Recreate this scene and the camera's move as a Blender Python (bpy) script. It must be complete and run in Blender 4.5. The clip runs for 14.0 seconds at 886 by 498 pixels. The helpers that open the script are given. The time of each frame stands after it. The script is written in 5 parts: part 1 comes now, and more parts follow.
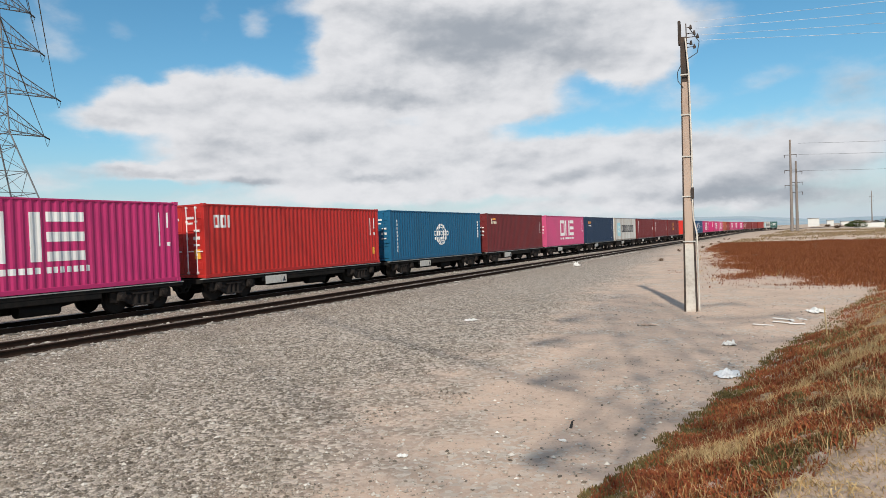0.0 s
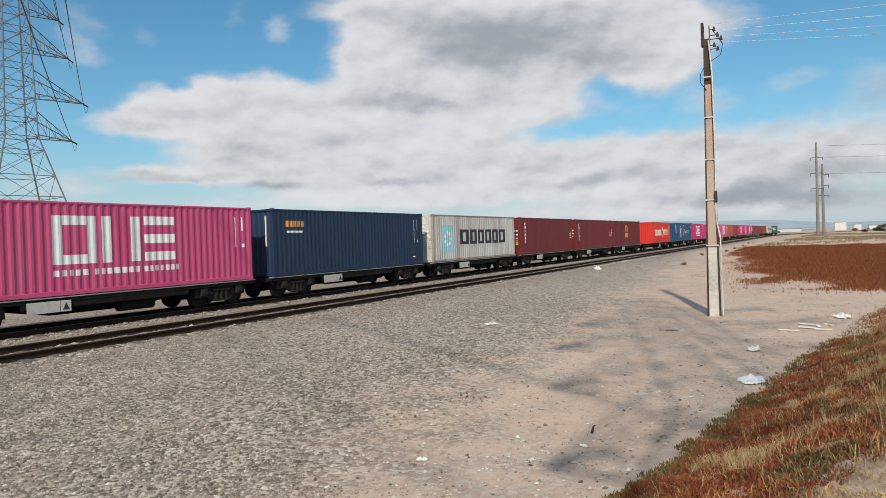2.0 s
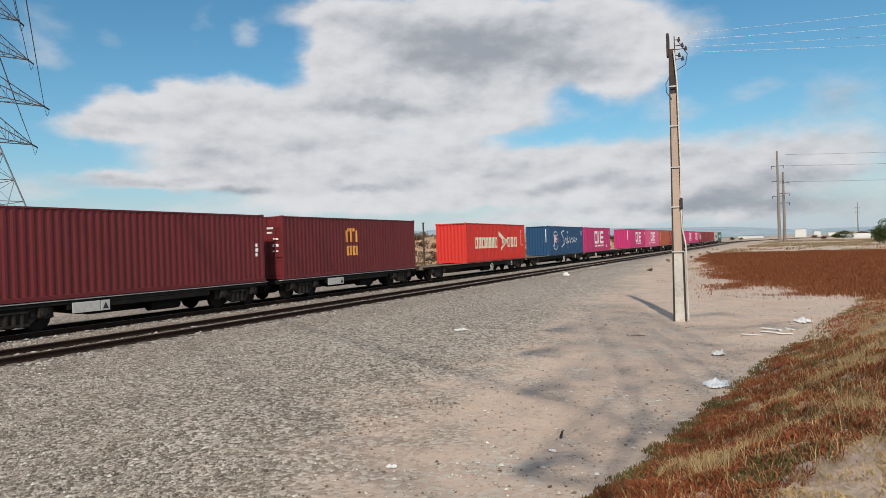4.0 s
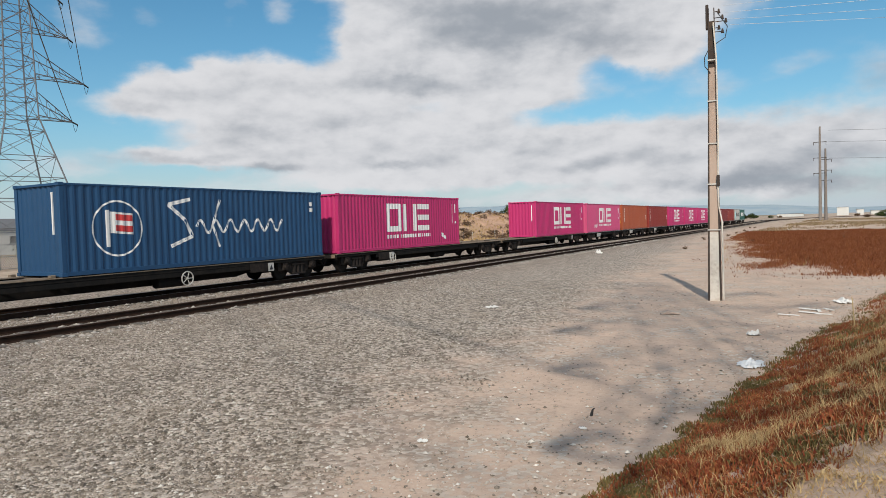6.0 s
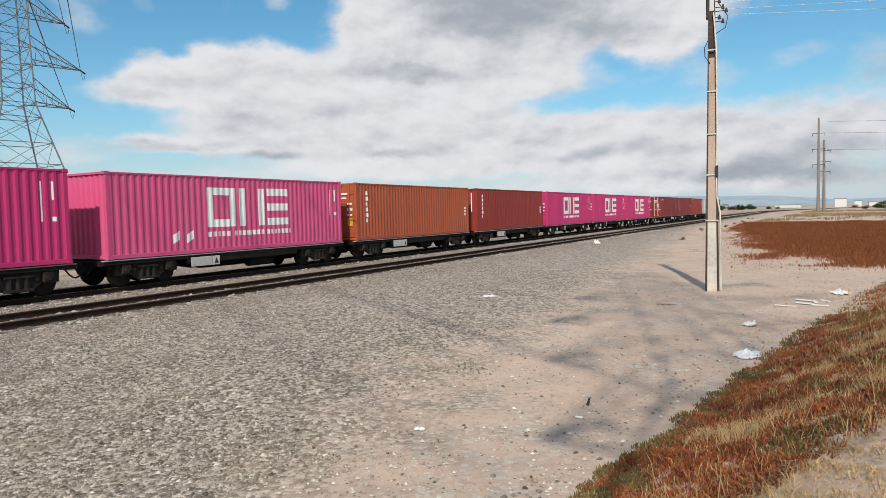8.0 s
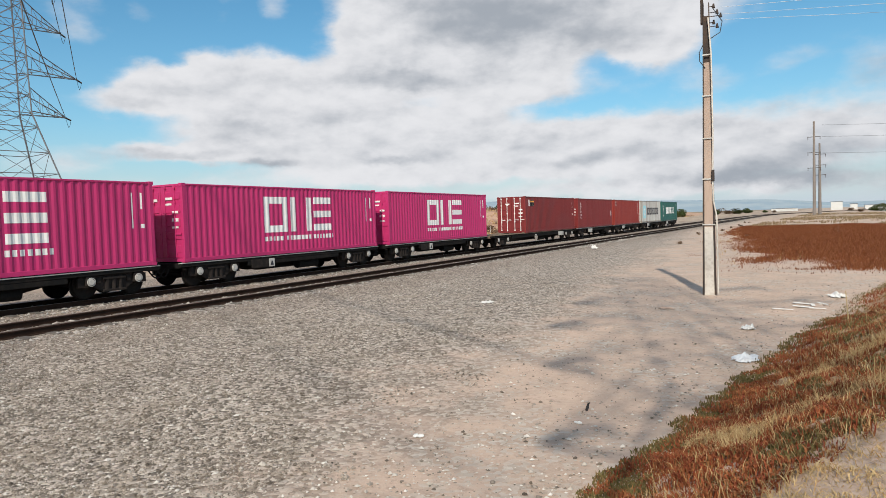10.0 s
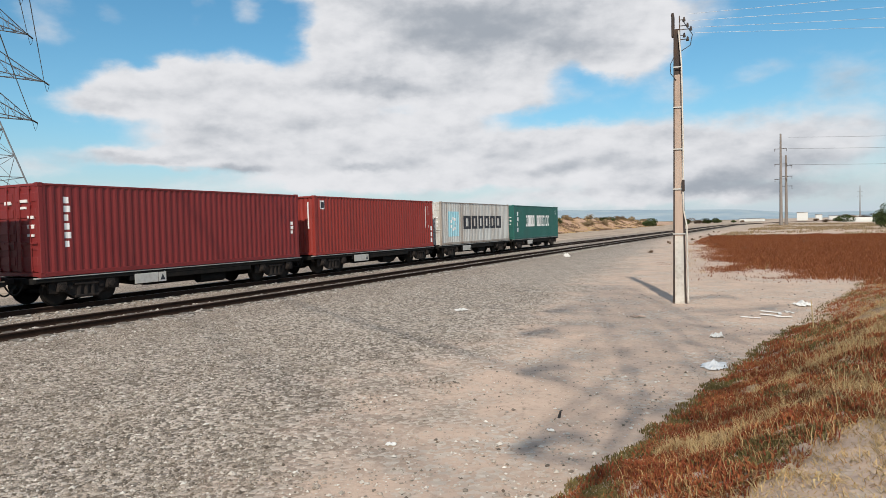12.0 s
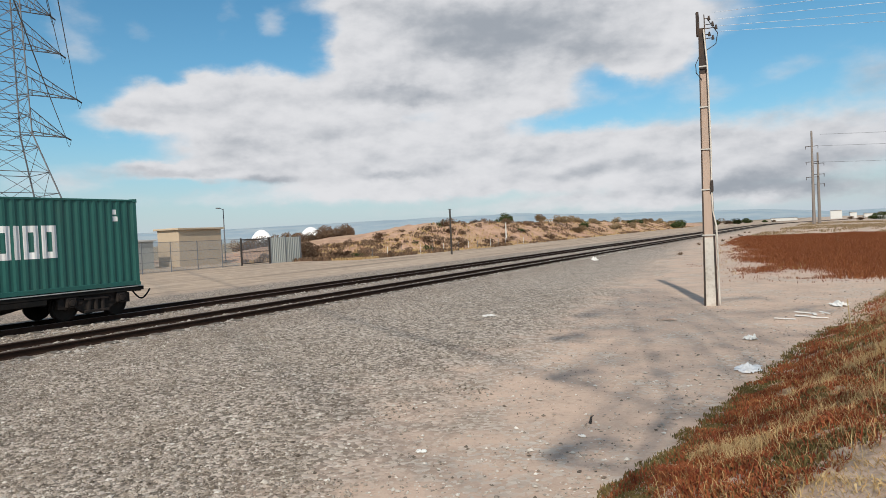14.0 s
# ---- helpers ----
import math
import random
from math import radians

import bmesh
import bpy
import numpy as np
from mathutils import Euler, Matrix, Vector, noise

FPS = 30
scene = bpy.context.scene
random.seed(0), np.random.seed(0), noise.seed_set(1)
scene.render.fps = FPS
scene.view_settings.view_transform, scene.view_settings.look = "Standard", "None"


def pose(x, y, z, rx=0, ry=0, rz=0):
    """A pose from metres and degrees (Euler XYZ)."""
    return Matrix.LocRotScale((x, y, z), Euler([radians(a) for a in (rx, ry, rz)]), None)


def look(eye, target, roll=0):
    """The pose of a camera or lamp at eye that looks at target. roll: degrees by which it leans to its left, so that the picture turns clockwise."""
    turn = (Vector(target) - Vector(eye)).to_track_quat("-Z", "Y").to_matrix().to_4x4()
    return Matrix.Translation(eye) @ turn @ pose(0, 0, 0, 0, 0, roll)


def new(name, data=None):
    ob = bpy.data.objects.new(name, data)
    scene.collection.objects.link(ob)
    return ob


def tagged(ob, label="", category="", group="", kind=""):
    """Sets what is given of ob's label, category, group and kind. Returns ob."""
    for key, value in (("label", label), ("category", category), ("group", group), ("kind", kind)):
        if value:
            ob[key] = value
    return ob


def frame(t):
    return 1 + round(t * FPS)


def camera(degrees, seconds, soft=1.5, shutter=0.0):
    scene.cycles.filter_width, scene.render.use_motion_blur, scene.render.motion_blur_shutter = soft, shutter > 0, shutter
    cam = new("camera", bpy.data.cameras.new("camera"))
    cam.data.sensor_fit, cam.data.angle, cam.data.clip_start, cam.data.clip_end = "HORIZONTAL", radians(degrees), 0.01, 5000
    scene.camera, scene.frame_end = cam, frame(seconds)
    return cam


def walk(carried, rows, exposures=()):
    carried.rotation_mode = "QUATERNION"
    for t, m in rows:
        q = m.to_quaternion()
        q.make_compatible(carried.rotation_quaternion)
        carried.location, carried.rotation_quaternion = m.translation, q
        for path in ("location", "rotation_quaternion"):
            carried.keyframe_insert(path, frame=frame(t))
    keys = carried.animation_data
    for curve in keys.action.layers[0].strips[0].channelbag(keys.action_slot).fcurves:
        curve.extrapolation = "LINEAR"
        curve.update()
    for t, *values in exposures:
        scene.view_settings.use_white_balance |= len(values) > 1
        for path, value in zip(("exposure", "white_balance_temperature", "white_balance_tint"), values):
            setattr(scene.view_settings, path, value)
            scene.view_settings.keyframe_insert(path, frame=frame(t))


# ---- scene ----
EYE = 2.41
cam = camera(66.83, 14.0, 0.7)
# seconds, yaw, pitch, lean of the hand-held camera, which stands in one spot
PATH = (
    (0.0, 27.65, -1.06, 2.03),
    (0.5, 26.79, -0.99, 2.31),
    (1.0, 28.00, -2.36, 1.67),
    (1.5, 28.60, -0.01, 1.94),
    (2.0, 29.37, -0.70, 1.95),
    (2.5, 28.98, -0.11, 1.46),
    (3.0, 26.85, -0.16, 1.44),
    (3.2, 25.86, -0.29, 1.36),
    (5.3, 28.70, -0.21, 3.01),
    (5.5, 28.17, -0.44, 3.10),
    (6.0, 29.52, -2.14, 1.67),
    (6.5, 29.50, -1.85, 1.95),
    (7.0, 28.65, -2.39, 1.30),
    (7.5, 28.64, -1.53, 2.25),
    (8.0, 29.37, -3.07, 1.33),
    (8.2, 28.85, -2.75, 1.43),
    (10.3, 29.16, -2.49, 1.81),
    (10.5, 28.52, -1.40, 0.97),
    (11.0, 27.42, -1.75, 1.20),
    (11.5, 25.77, -2.47, 1.59),
    (12.0, 26.90, -1.97, 1.36),
    (12.5, 27.60, -2.63, 1.60),
    (13.0, 28.63, -1.43, 2.80),
    (13.5, 28.54, -1.77, 3.18),
    (14.0, 29.13, -1.35, 2.56),
)


def camera_pose(yaw, pitch, lean):
    return pose(0, 0, EYE, 90 + pitch, 0, yaw) @ pose(0, 0, 0, 0, 0, -lean)


walk(cam, [(t, camera_pose(a, b, c)) for t, a, b, c in PATH],
     exposures=((0.0, 0.02), (1.5, -0.05), (3.0, -0.12), (5.5, -0.12), (6.5, -0.10), (7.5, 0.0), (8.2, 0.02), (10.4, 0.04), (12.5, 0.03), (13.2, 0.0), (14.0, -0.06)))

# ---- world and sun ----
SUN_EL, SUN_X, SUN_Y = radians(40), 0.337, -0.941   # the way to the sun over the ground
sun_data = bpy.data.lights.new("sun", "SUN")
sun_data.energy, sun_data.angle, sun_data.color = 4.25, radians(0.95), (1.0, 0.90, 0.77)
sun = new("sun", sun_data)
sun.matrix_world = look((SUN_X * 50, SUN_Y * 50, 50 * math.tan(SUN_EL)), (0, 0, 0))


class Nodes:
    """Short-hand for building a node tree."""

    def __init__(self, tree):
        self.tree = tree
        tree.nodes.clear()

    def put(self, socket, value):
        if isinstance(value, bpy.types.NodeSocket):
            self.tree.links.new(value, socket)
        elif value is not None:
            socket.default_value = value

    def add(self, kind, inputs=()):
        node = self.tree.nodes.new(kind)
        for key, value in dict(inputs).items():
            self.put(node.inputs[key], value)
        return node

    def math(self, op, a, b=None, c=None, clamp=False):
        node = self.add("ShaderNodeMath")
        node.operation, node.use_clamp = op, clamp
        for i, v in enumerate((a, b, c)):
            self.put(node.inputs[i], v)
        return node.outputs[0]

    def vec(self, op, a, b=None, out=0):
        node = self.add("ShaderNodeVectorMath")
        node.operation = op
        self.put(node.inputs[0], a)
        self.put(node.inputs[1], b)
        return node.outputs[out]

    def noise(self, vector, scale, detail=4.0, rough=0.55, distort=0.0, out="Fac"):
        return self.add("ShaderNodeTexNoise", {"Vector": vector, "Scale": scale, "Detail": detail, "Roughness": rough, "Distortion": distort}).outputs[out]

    def ramp(self, fac, lo, hi):
        node = self.add("ShaderNodeMapRange", {"Value": fac, "From Min": lo, "From Max": hi})
        node.interpolation_type = "SMOOTHSTEP"
        return node.outputs["Result"]

    def mix(self, fac, a, b, blend="MIX"):
        node = self.add("ShaderNodeMix")
        node.data_type, node.blend_type = "RGBA", blend
        self.put(node.inputs[0], fac)
        self.put(node.inputs[6], a)
        self.put(node.inputs[7], b)
        return node.outputs[2]


def rgb(r, g, b):
    return (r, g, b, 1.0)


# clouds: bearing to the left of the track, height over the horizon, half widths (degrees), weight
CLOUDS = (
    (53.4, 9.9, 3.7, 1.2, 1), (51.8, 11.2, 2.1, 1.5, 1), (48.8, 10.8, 3.3, 1.6, 1), (47.6, 11.9, 2.1, 1.6, 1), (44.0, 12.0, 3.5, 1.8, 1), (39.2, 10.9, 5.6, 2.6, 1.2),
    (35.0, 14.6, 2.8, 2.9, 1.1), (31.5, 14.3, 5.1, 2.9, 1.1), (30.9, 11.8, 5.1, 1.6, 1.1), (45.3, 8.0, 6.0, 2.0, 1.1), (50.5, 6.0, 7.0, 0.7, 0.85), (43.1, 6.0, 7.0, 1.0, 0.95),
    (36.6, 7.1, 8.8, 2.8, 1.15), (28.0, 6.8, 7.9, 2.6, 1.1), (30.0, 4.5, 12.1, 1.4, 0.9), (35.3, 19.2, 3.7, 1.3, 0.95), (28.4, 17.7, 7.9, 2.8, 1.2), (19.9, 16.7, 9.3, 3.2, 1.25),
    (14.4, 16.6, 7.4, 2.7, 1.1), (11.0, 13.9, 3.5, 2.2, 1.1), (12.4, 13.0, 2.3, 1.3, 0.8), (6.5, 15.6, 3.7, 2.0, 0.35), (21.5, 13.8, 5.6, 1.6, 0.7), (25.0, 10.4, 3.7, 1.9, 1),
    (20.9, 11.9, 3.5, 1.6, 0.95), (20.7, 10.1, 2.8, 1.0, 0.55), (12.4, 10.6, 5.6, 1.4, 0.16), (23.4, 12.1, 3.3, 1.9, 0.8), (18.5, 6.0, 5.6, 1.6, 1.05), (13.0, 6.6, 6.5, 1.7, 0.85), (7.1, 5.6, 7.9, 2.6, 0.6), (0.4, 6.2, 7.4, 2.3, 0.42),
    (-4.2, 6.5, 5.6, 2.3, 0.42), (1.6, 3.2, 12.1, 2.3, 0.5), (14.0, 3.7, 12.1, 1.6, 0.75), (-4.3, 10.2, 3.3, 1.8, 0.45), (1.7, 11.2, 2.3, 1.0, 0.35), (7.3, 10.2, 2.8, 1.2, 0.35),
    (52.6, 16.3, 1.0, 1.0, 0.3), (57.3, 16.3, 2.1, 2.6, 0.32), (56.1, 14.2, 1.9, 1.0, 0.28), (45.9, 17.5, 1.1, 1.6, 0.26), (42.6, 17.2, 1.2, 1.4, 0.42), (40.4, 18.6, 1.4, 0.8, 0.2),
    (17.9, 10.8, 2.8, 1.2, 0.3), (43.3, 3.6, 15.3, 0.8, 0.42), (58.8, 4.9, 4.2, 0.7, 0.5), (14.1, 1.9, 19.5, 0.7, 0.6),
)
SHADE = (
    (-1.5, 6.2, 6.5, 2.3, 0.2), (4.2, 4.7, 7.0, 1.9, 0.15),
    (33.0, 12.0, 4.4, 0.8, 0.7), (29.7, 11.2, 2.8, 0.7, 0.6), (26.6, 16.3, 5.1, 2.0, 0.7), (20.0, 16.1, 6.5, 2.3, 0.75), (15.4, 14.1, 2.8, 1.4, 0.4), (24.8, 13.6, 2.3, 1.4, 0.4),
    (32.2, 18.3, 4.2, 1.2, 0.45), (45.3, 7.6, 4.0, 0.8, 0.5), (51.0, 5.8, 5.1, 0.4, 0.55), (43.4, 4.9, 2.6, 0.4, 0.75), (33.4, 5.0, 2.8, 0.4, 0.55), (39.3, 8.8, 4.2, 0.7, 0.3),
    (2.7, 3.0, 5.6, 1.1, 0.7), (-2.1, 1.9, 4.7, 0.9, 0.75), (-3.6, 9.9, 2.3, 1.2, 0.6), (15.8, 4.7, 7.0, 0.6, 0.45), (22.3, 6.3, 5.1, 0.7, 0.4), (7.2, 2.5, 5.6, 0.7, 0.6),
    (53.2, 9.6, 2.8, 0.5, 0.35), (-2.1, 4.3, 4.2, 0.7, 0.45), (7.8, 6.8, 4.2, 0.6, 0.3),
)


def make_sky():
    world = bpy.data.worlds.new("sky")
    world.use_nodes = True
    scene.world = world
    n = Nodes(world.node_tree)
    way = n.add("ShaderNodeTexCoord").outputs["Generated"]
    x, y, z = n.add("ShaderNodeSeparateXYZ", {0: way}).outputs
    bearing = n.math("MULTIPLY", n.math("ARCTAN2", n.math("MULTIPLY", x, -1.0), y), 57.2958)
    height = n.math("MULTIPLY", n.math("ARCSINE", z), 57.2958)
    flat = n.add("ShaderNodeCombineXYZ", {0: bearing, 1: height}).outputs[0]
    stretched = n.vec("MULTIPLY", flat, (0.55, 1.0, 1.0))
    curl = n.vec("SUBTRACT", n.noise(stretched, 0.42, 7, 0.6, out="Color"), (0.5, 0.5, 0.5))
    bent = n.vec("ADD", flat, n.vec("MULTIPLY", curl, (3.0, 2.2, 0.0)))

    def patches(rows):
        total = None
        for a, e, wa, we, weight in rows:
            off = n.vec("MULTIPLY", n.vec("SUBTRACT", bent, (a, e, 0)), (1 / wa, 1 / we, 0))
            far = n.vec("DOT_PRODUCT", off, off, out="Value")
            puff = n.math("MULTIPLY", n.math("POWER", 0.3679, n.math("POWER", far, 1.4)), weight)
            total = puff if total is None else n.math("ADD", total, puff)
        return total

    fine = n.noise(stretched, 0.55, 6, 0.56)
    broad = n.noise(way, 3.0, 6, 0.6)
    # beyond the charted part the sky stays half covered
    away = n.math("MULTIPLY", n.ramp(height, 19.0, 26.0), n.math("MULTIPLY", n.ramp(broad, 0.42, 0.6), 0.9))
    side = n.math("MULTIPLY", n.ramp(n.math("ABSOLUTE", n.math("SUBTRACT", bearing, 28.0)), 38.0, 48.0), n.math("MULTIPLY", n.ramp(broad, 0.40, 0.6), 0.8))
    body = n.math("ADD", patches(CLOUDS), n.math("MAXIMUM", away, side))
    body = n.math("ADD", body, n.math("MULTIPLY", n.math("SUBTRACT", fine, 0.5), 0.75))
    cover = n.ramp(body, 0.10, 0.95)
    grey = n.math("ADD", patches(SHADE), n.math("MULTIPLY", n.math("SUBTRACT", n.noise(stretched, 0.34, 6, 0.55), 0.5), 1.0))
    # tops catch the light, bases do not
    lit = n.math("SUBTRACT", n.noise(n.vec("ADD", stretched, (0.25, 0.8, 0.0)), 0.5, 6, 0.55), n.noise(stretched, 0.5, 6, 0.55))
    grey = n.math("ADD", grey, n.math("MULTIPLY", lit, 1.3))
    grey = n.ramp(n.math("ADD", grey, n.math("MULTIPLY", n.ramp(body, 0.9, 2.4), 0.12)), -0.35, 1.35)
    sky = n.add("ShaderNodeTexSky")
    sky.sky_type, sky.sun_disc, sky.sun_elevation, sky.sun_rotation = "NISHITA", False, SUN_EL, math.atan2(SUN_X, SUN_Y)
    sky.dust_density, sky.ozone_density = 0.6, 2.0
    deep = n.mix(n.ramp(height, 2.0, 9.0), rgb(0.74, 1.03, 1.08), rgb(0.57, 1.11, 1.20))
    blue = n.mix(1.0, sky.outputs[0], deep, "MULTIPLY")
    haze = n.math("MULTIPLY", n.math("POWER", 0.3679, n.math("DIVIDE", n.math("MAXIMUM", height, 0.0), 5.4)), 0.97)
    blue = n.mix(haze, blue, rgb(5.6, 6.3, 7.1))
    cloud = n.mix(grey, rgb(7.8, 7.85, 8.1), rgb(3.6, 3.95, 4.45))
    whole = n.mix(cover, blue, cloud)
    back = n.add("ShaderNodeBackground", {"Color": whole, "Strength": 0.1})
    n.tree.links.new(back.outputs[0], n.add("ShaderNodeOutputWorld").inputs[0])
    world.cycles.sampling_method, world.cycles.sample_map_resolution = "MANUAL", 512


make_sky()


# ---- materials ----
def material(name, base=None, rough=0.8, metal=0.0, build=None, gloss=0.5):
    """A material; build(nodes, coordinates) returns base colour, roughness and bump height."""
    mat = bpy.data.materials.new(name)
    mat.use_nodes = True
    n = Nodes(mat.node_tree)
    shader = n.add("ShaderNodeBsdfPrincipled", {"Roughness": rough, "Metallic": metal, "Specular IOR Level": gloss})
    n.tree.links.new(shader.outputs[0], n.add("ShaderNodeOutputMaterial").inputs[0])
    if build is None:
        shader.inputs["Base Color"].default_value = rgb(*base)
        return mat
    got = build(n)
    n.put(shader.inputs["Base Color"], got["color"])
    n.put(shader.inputs["Roughness"], got.get("rough"))
    if "height" in got:
        bump = n.add("ShaderNodeBump", {"Height": got["height"], "Strength": got.get("strength", 0.5), "Distance": got.get("distance", 0.01)})
        n.tree.links.new(bump.outputs[0], shader.inputs["Normal"])
    return mat


def worn(name, base, dirt, rough=0.6, metal=0.0, scale=3.0, amount=0.5, bump=0.3, streak=False, gloss=0.4):
    """Paint, steel, concrete: base colour with blotches and grain of dirt."""
    def build(n):
        at = n.add("ShaderNodeTexCoord").outputs["Object"]
        big = n.noise(n.vec("MULTIPLY", at, (1, 1, 0.18)) if streak else at, scale, 5, 0.65)
        small = n.noise(at, scale * 14, 3, 0.6)
        fac = n.math("MULTIPLY", n.ramp(n.math("ADD", n.math("MULTIPLY", big, 0.75), n.math("MULTIPLY", small, 0.25)), 0.42, 0.72), amount)
        info = n.add("ShaderNodeObjectInfo").outputs["Random"]
        tint = n.math("ADD", 0.92, n.math("MULTIPLY", info, 0.14))
        col = n.mix(fac, rgb(*base), rgb(*dirt))
        col = n.mix(1.0, col, n.add("ShaderNodeCombineColor", {0: tint, 1: tint, 2: tint}).outputs[0], "MULTIPLY")
        return dict(color=col, rough=n.math("ADD", rough - 0.1, n.math("MULTIPLY", big, 0.25)), height=small, strength=bump, distance=0.004)
    return material(name, build=build, metal=metal, gloss=gloss)


def ground_build(n):
    at = n.add("ShaderNodeNewGeometry").outputs["Position"]
    x, y, z = n.add("ShaderNodeSeparateXYZ", {0: at}).outputs
    big, mid, grain = n.noise(at, 0.16, 5, 0.6), n.noise(at, 1.1, 5, 0.6), n.noise(at, 28, 4, 0.65)
    cells = n.add("ShaderNodeTexVoronoi", {"Vector": at, "Scale": 16.0})
    cell, lump = cells.outputs["Color"], cells.outputs["Distance"]
    tone = n.add("ShaderNodeSeparateColor", {0: cell}).outputs[0]
    # crushed grey stone beside the rails
    stone = n.mix(n.ramp(tone, 0.1, 0.95), rgb(0.125, 0.105, 0.086), rgb(0.54, 0.47, 0.405))
    stone = n.mix(n.math("MULTIPLY", n.ramp(mid, 0.45, 0.75), 0.5), stone, rgb(0.36, 0.295, 0.23))
    # rust-brown dust close to the rails
    stone = n.mix(n.math("MULTIPLY", n.ramp(n.math("ADD", x, n.math("MULTIPLY", mid, 5.0)), -9.0, -13.0), 0.35), stone, rgb(0.16, 0.12, 0.09))
    # trodden sandy soil
    sand = n.mix(n.ramp(mid, 0.3, 0.72), rgb(0.53, 0.395, 0.312), rgb(0.40, 0.303, 0.24))
    sand = n.mix(n.math("MULTIPLY", n.ramp(grain, 0.45, 0.75), 0.35), sand, rgb(0.58, 0.48, 0.37))
    speck = n.noise(at, 9.0, 6, 0.72)
    sand = n.mix(n.math("MULTIPLY", n.ramp(speck, 0.52, 0.68), 0.55), sand, rgb(0.25, 0.19, 0.145))
    sand = n.mix(n.math("MULTIPLY", n.ramp(speck, 0.47, 0.34), 0.35), sand, rgb(0.56, 0.47, 0.37))
    sand = n.mix(n.math("MULTIPLY", n.ramp(big, 0.5, 0.68), 0.3), sand, rgb(0.31, 0.25, 0.20))
    # grit trodden into the soil
    grit = n.math("MULTIPLY", n.ramp(n.noise(at, 0.55, 6, 0.7), 0.44, 0.62), n.ramp(tone, 0.45, 0.6))
    sand = n.mix(n.math("MULTIPLY", grit, 0.7), sand, n.mix(tone, rgb(0.16, 0.135, 0.11), rgb(0.56, 0.52, 0.46)))
    # the edge between them bends away from the camera along the line
    edge = n.math("SUBTRACT", n.math("MULTIPLY", y, -0.11), 4.0)
    edge = n.math("ADD", n.math("MAXIMUM", edge, -13.5), n.math("MULTIPLY", n.math("SUBTRACT", n.math("ADD", mid, big), 1.0), 5.5))
    gravel = n.math("SUBTRACT", 1.0, n.ramp(n.math("SUBTRACT", x, edge), -1.6, 1.9))
    beyond = n.ramp(n.math("ADD", x, n.math("MULTIPLY", mid, 3.0)), -27.5, -25.0)
    gravel = n.math("MULTIPLY", gravel, beyond)
    near = n.mix(gravel, sand, stone)
    earth = n.mix(n.ramp(mid, 0.3, 0.7), rgb(0.47, 0.37, 0.28), rgb(0.34, 0.265, 0.20))
    # wheel ruts along the line
    rut = n.noise(n.vec("MULTIPLY", at, (1.0, 0.05, 1.0)), 0.55, 5, 0.65)
    earth = n.mix(n.math("MULTIPLY", n.ramp(rut, 0.48, 0.64), 0.75), earth, rgb(0.20, 0.155, 0.12))
    earth = n.mix(n.math("MULTIPLY", n.ramp(rut, 0.42, 0.30), 0.6), earth, rgb(0.60, 0.50, 0.40))
    dry = n.mix(n.ramp(big, 0.35, 0.65), rgb(0.30, 0.235, 0.16), rgb(0.20, 0.17, 0.11))
    earth = n.mix(n.ramp(n.math("ABSOLUTE", x), 60.0, 110.0), earth, dry)
    far = n.mix(n.ramp(y, 90.0, 200.0), near, n.mix(0.5, near, earth))
    col = n.mix(beyond, earth, far)
    # fallen stalks under the field of weeds
    inner = n.math("MINIMUM", n.math("ADD", x, n.math("ADD", 2.0, n.math("MULTIPLY", n.math("SUBTRACT", y, 34.0), 0.13))), n.math("MULTIPLY", n.math("SUBTRACT", y, 36.0), 0.4))
    inner = n.math("MINIMUM", inner, n.math("MULTIPLY", n.math("SUBTRACT", 108.0, y), 0.3))
    weedy = n.ramp(n.math("ADD", inner, n.math("MULTIPLY", n.math("SUBTRACT", mid, 0.5), 7.0)), -0.2, 1.4)
    col = n.mix(n.math("MULTIPLY", weedy, 0.8), col, n.mix(n.ramp(speck, 0.4, 0.6), rgb(0.17, 0.06, 0.027), rgb(0.26, 0.12, 0.06)))
    # leaf litter and dark soil under the plants of the bank
    foot = n.math("SUBTRACT", x, n.math("SUBTRACT", n.math("MULTIPLY", y, 0.18), 2.68))
    litter = n.mix(n.ramp(grain, 0.4, 0.65), rgb(0.20, 0.12, 0.07), rgb(0.40, 0.30, 0.19))
    bank = n.math("MULTIPLY", n.ramp(foot, 0.1, 0.5), n.math("SUBTRACT", 1.0, n.ramp(y, 26.0, 32.0)))
    col = n.mix(n.math("MULTIPLY", bank, n.ramp(y, 5.2, 7.0)), col, litter)
    height = n.math("ADD", n.math("MULTIPLY", n.math("SUBTRACT", 0.6, lump), n.math("MULTIPLY", gravel, 1.2)), n.math("MULTIPLY", grain, 0.5))
    return dict(color=col, rough=0.92, height=height, strength=0.7, distance=0.03)


MAT_GROUND = material("soil_and_gravel", build=ground_build, gloss=0.2)


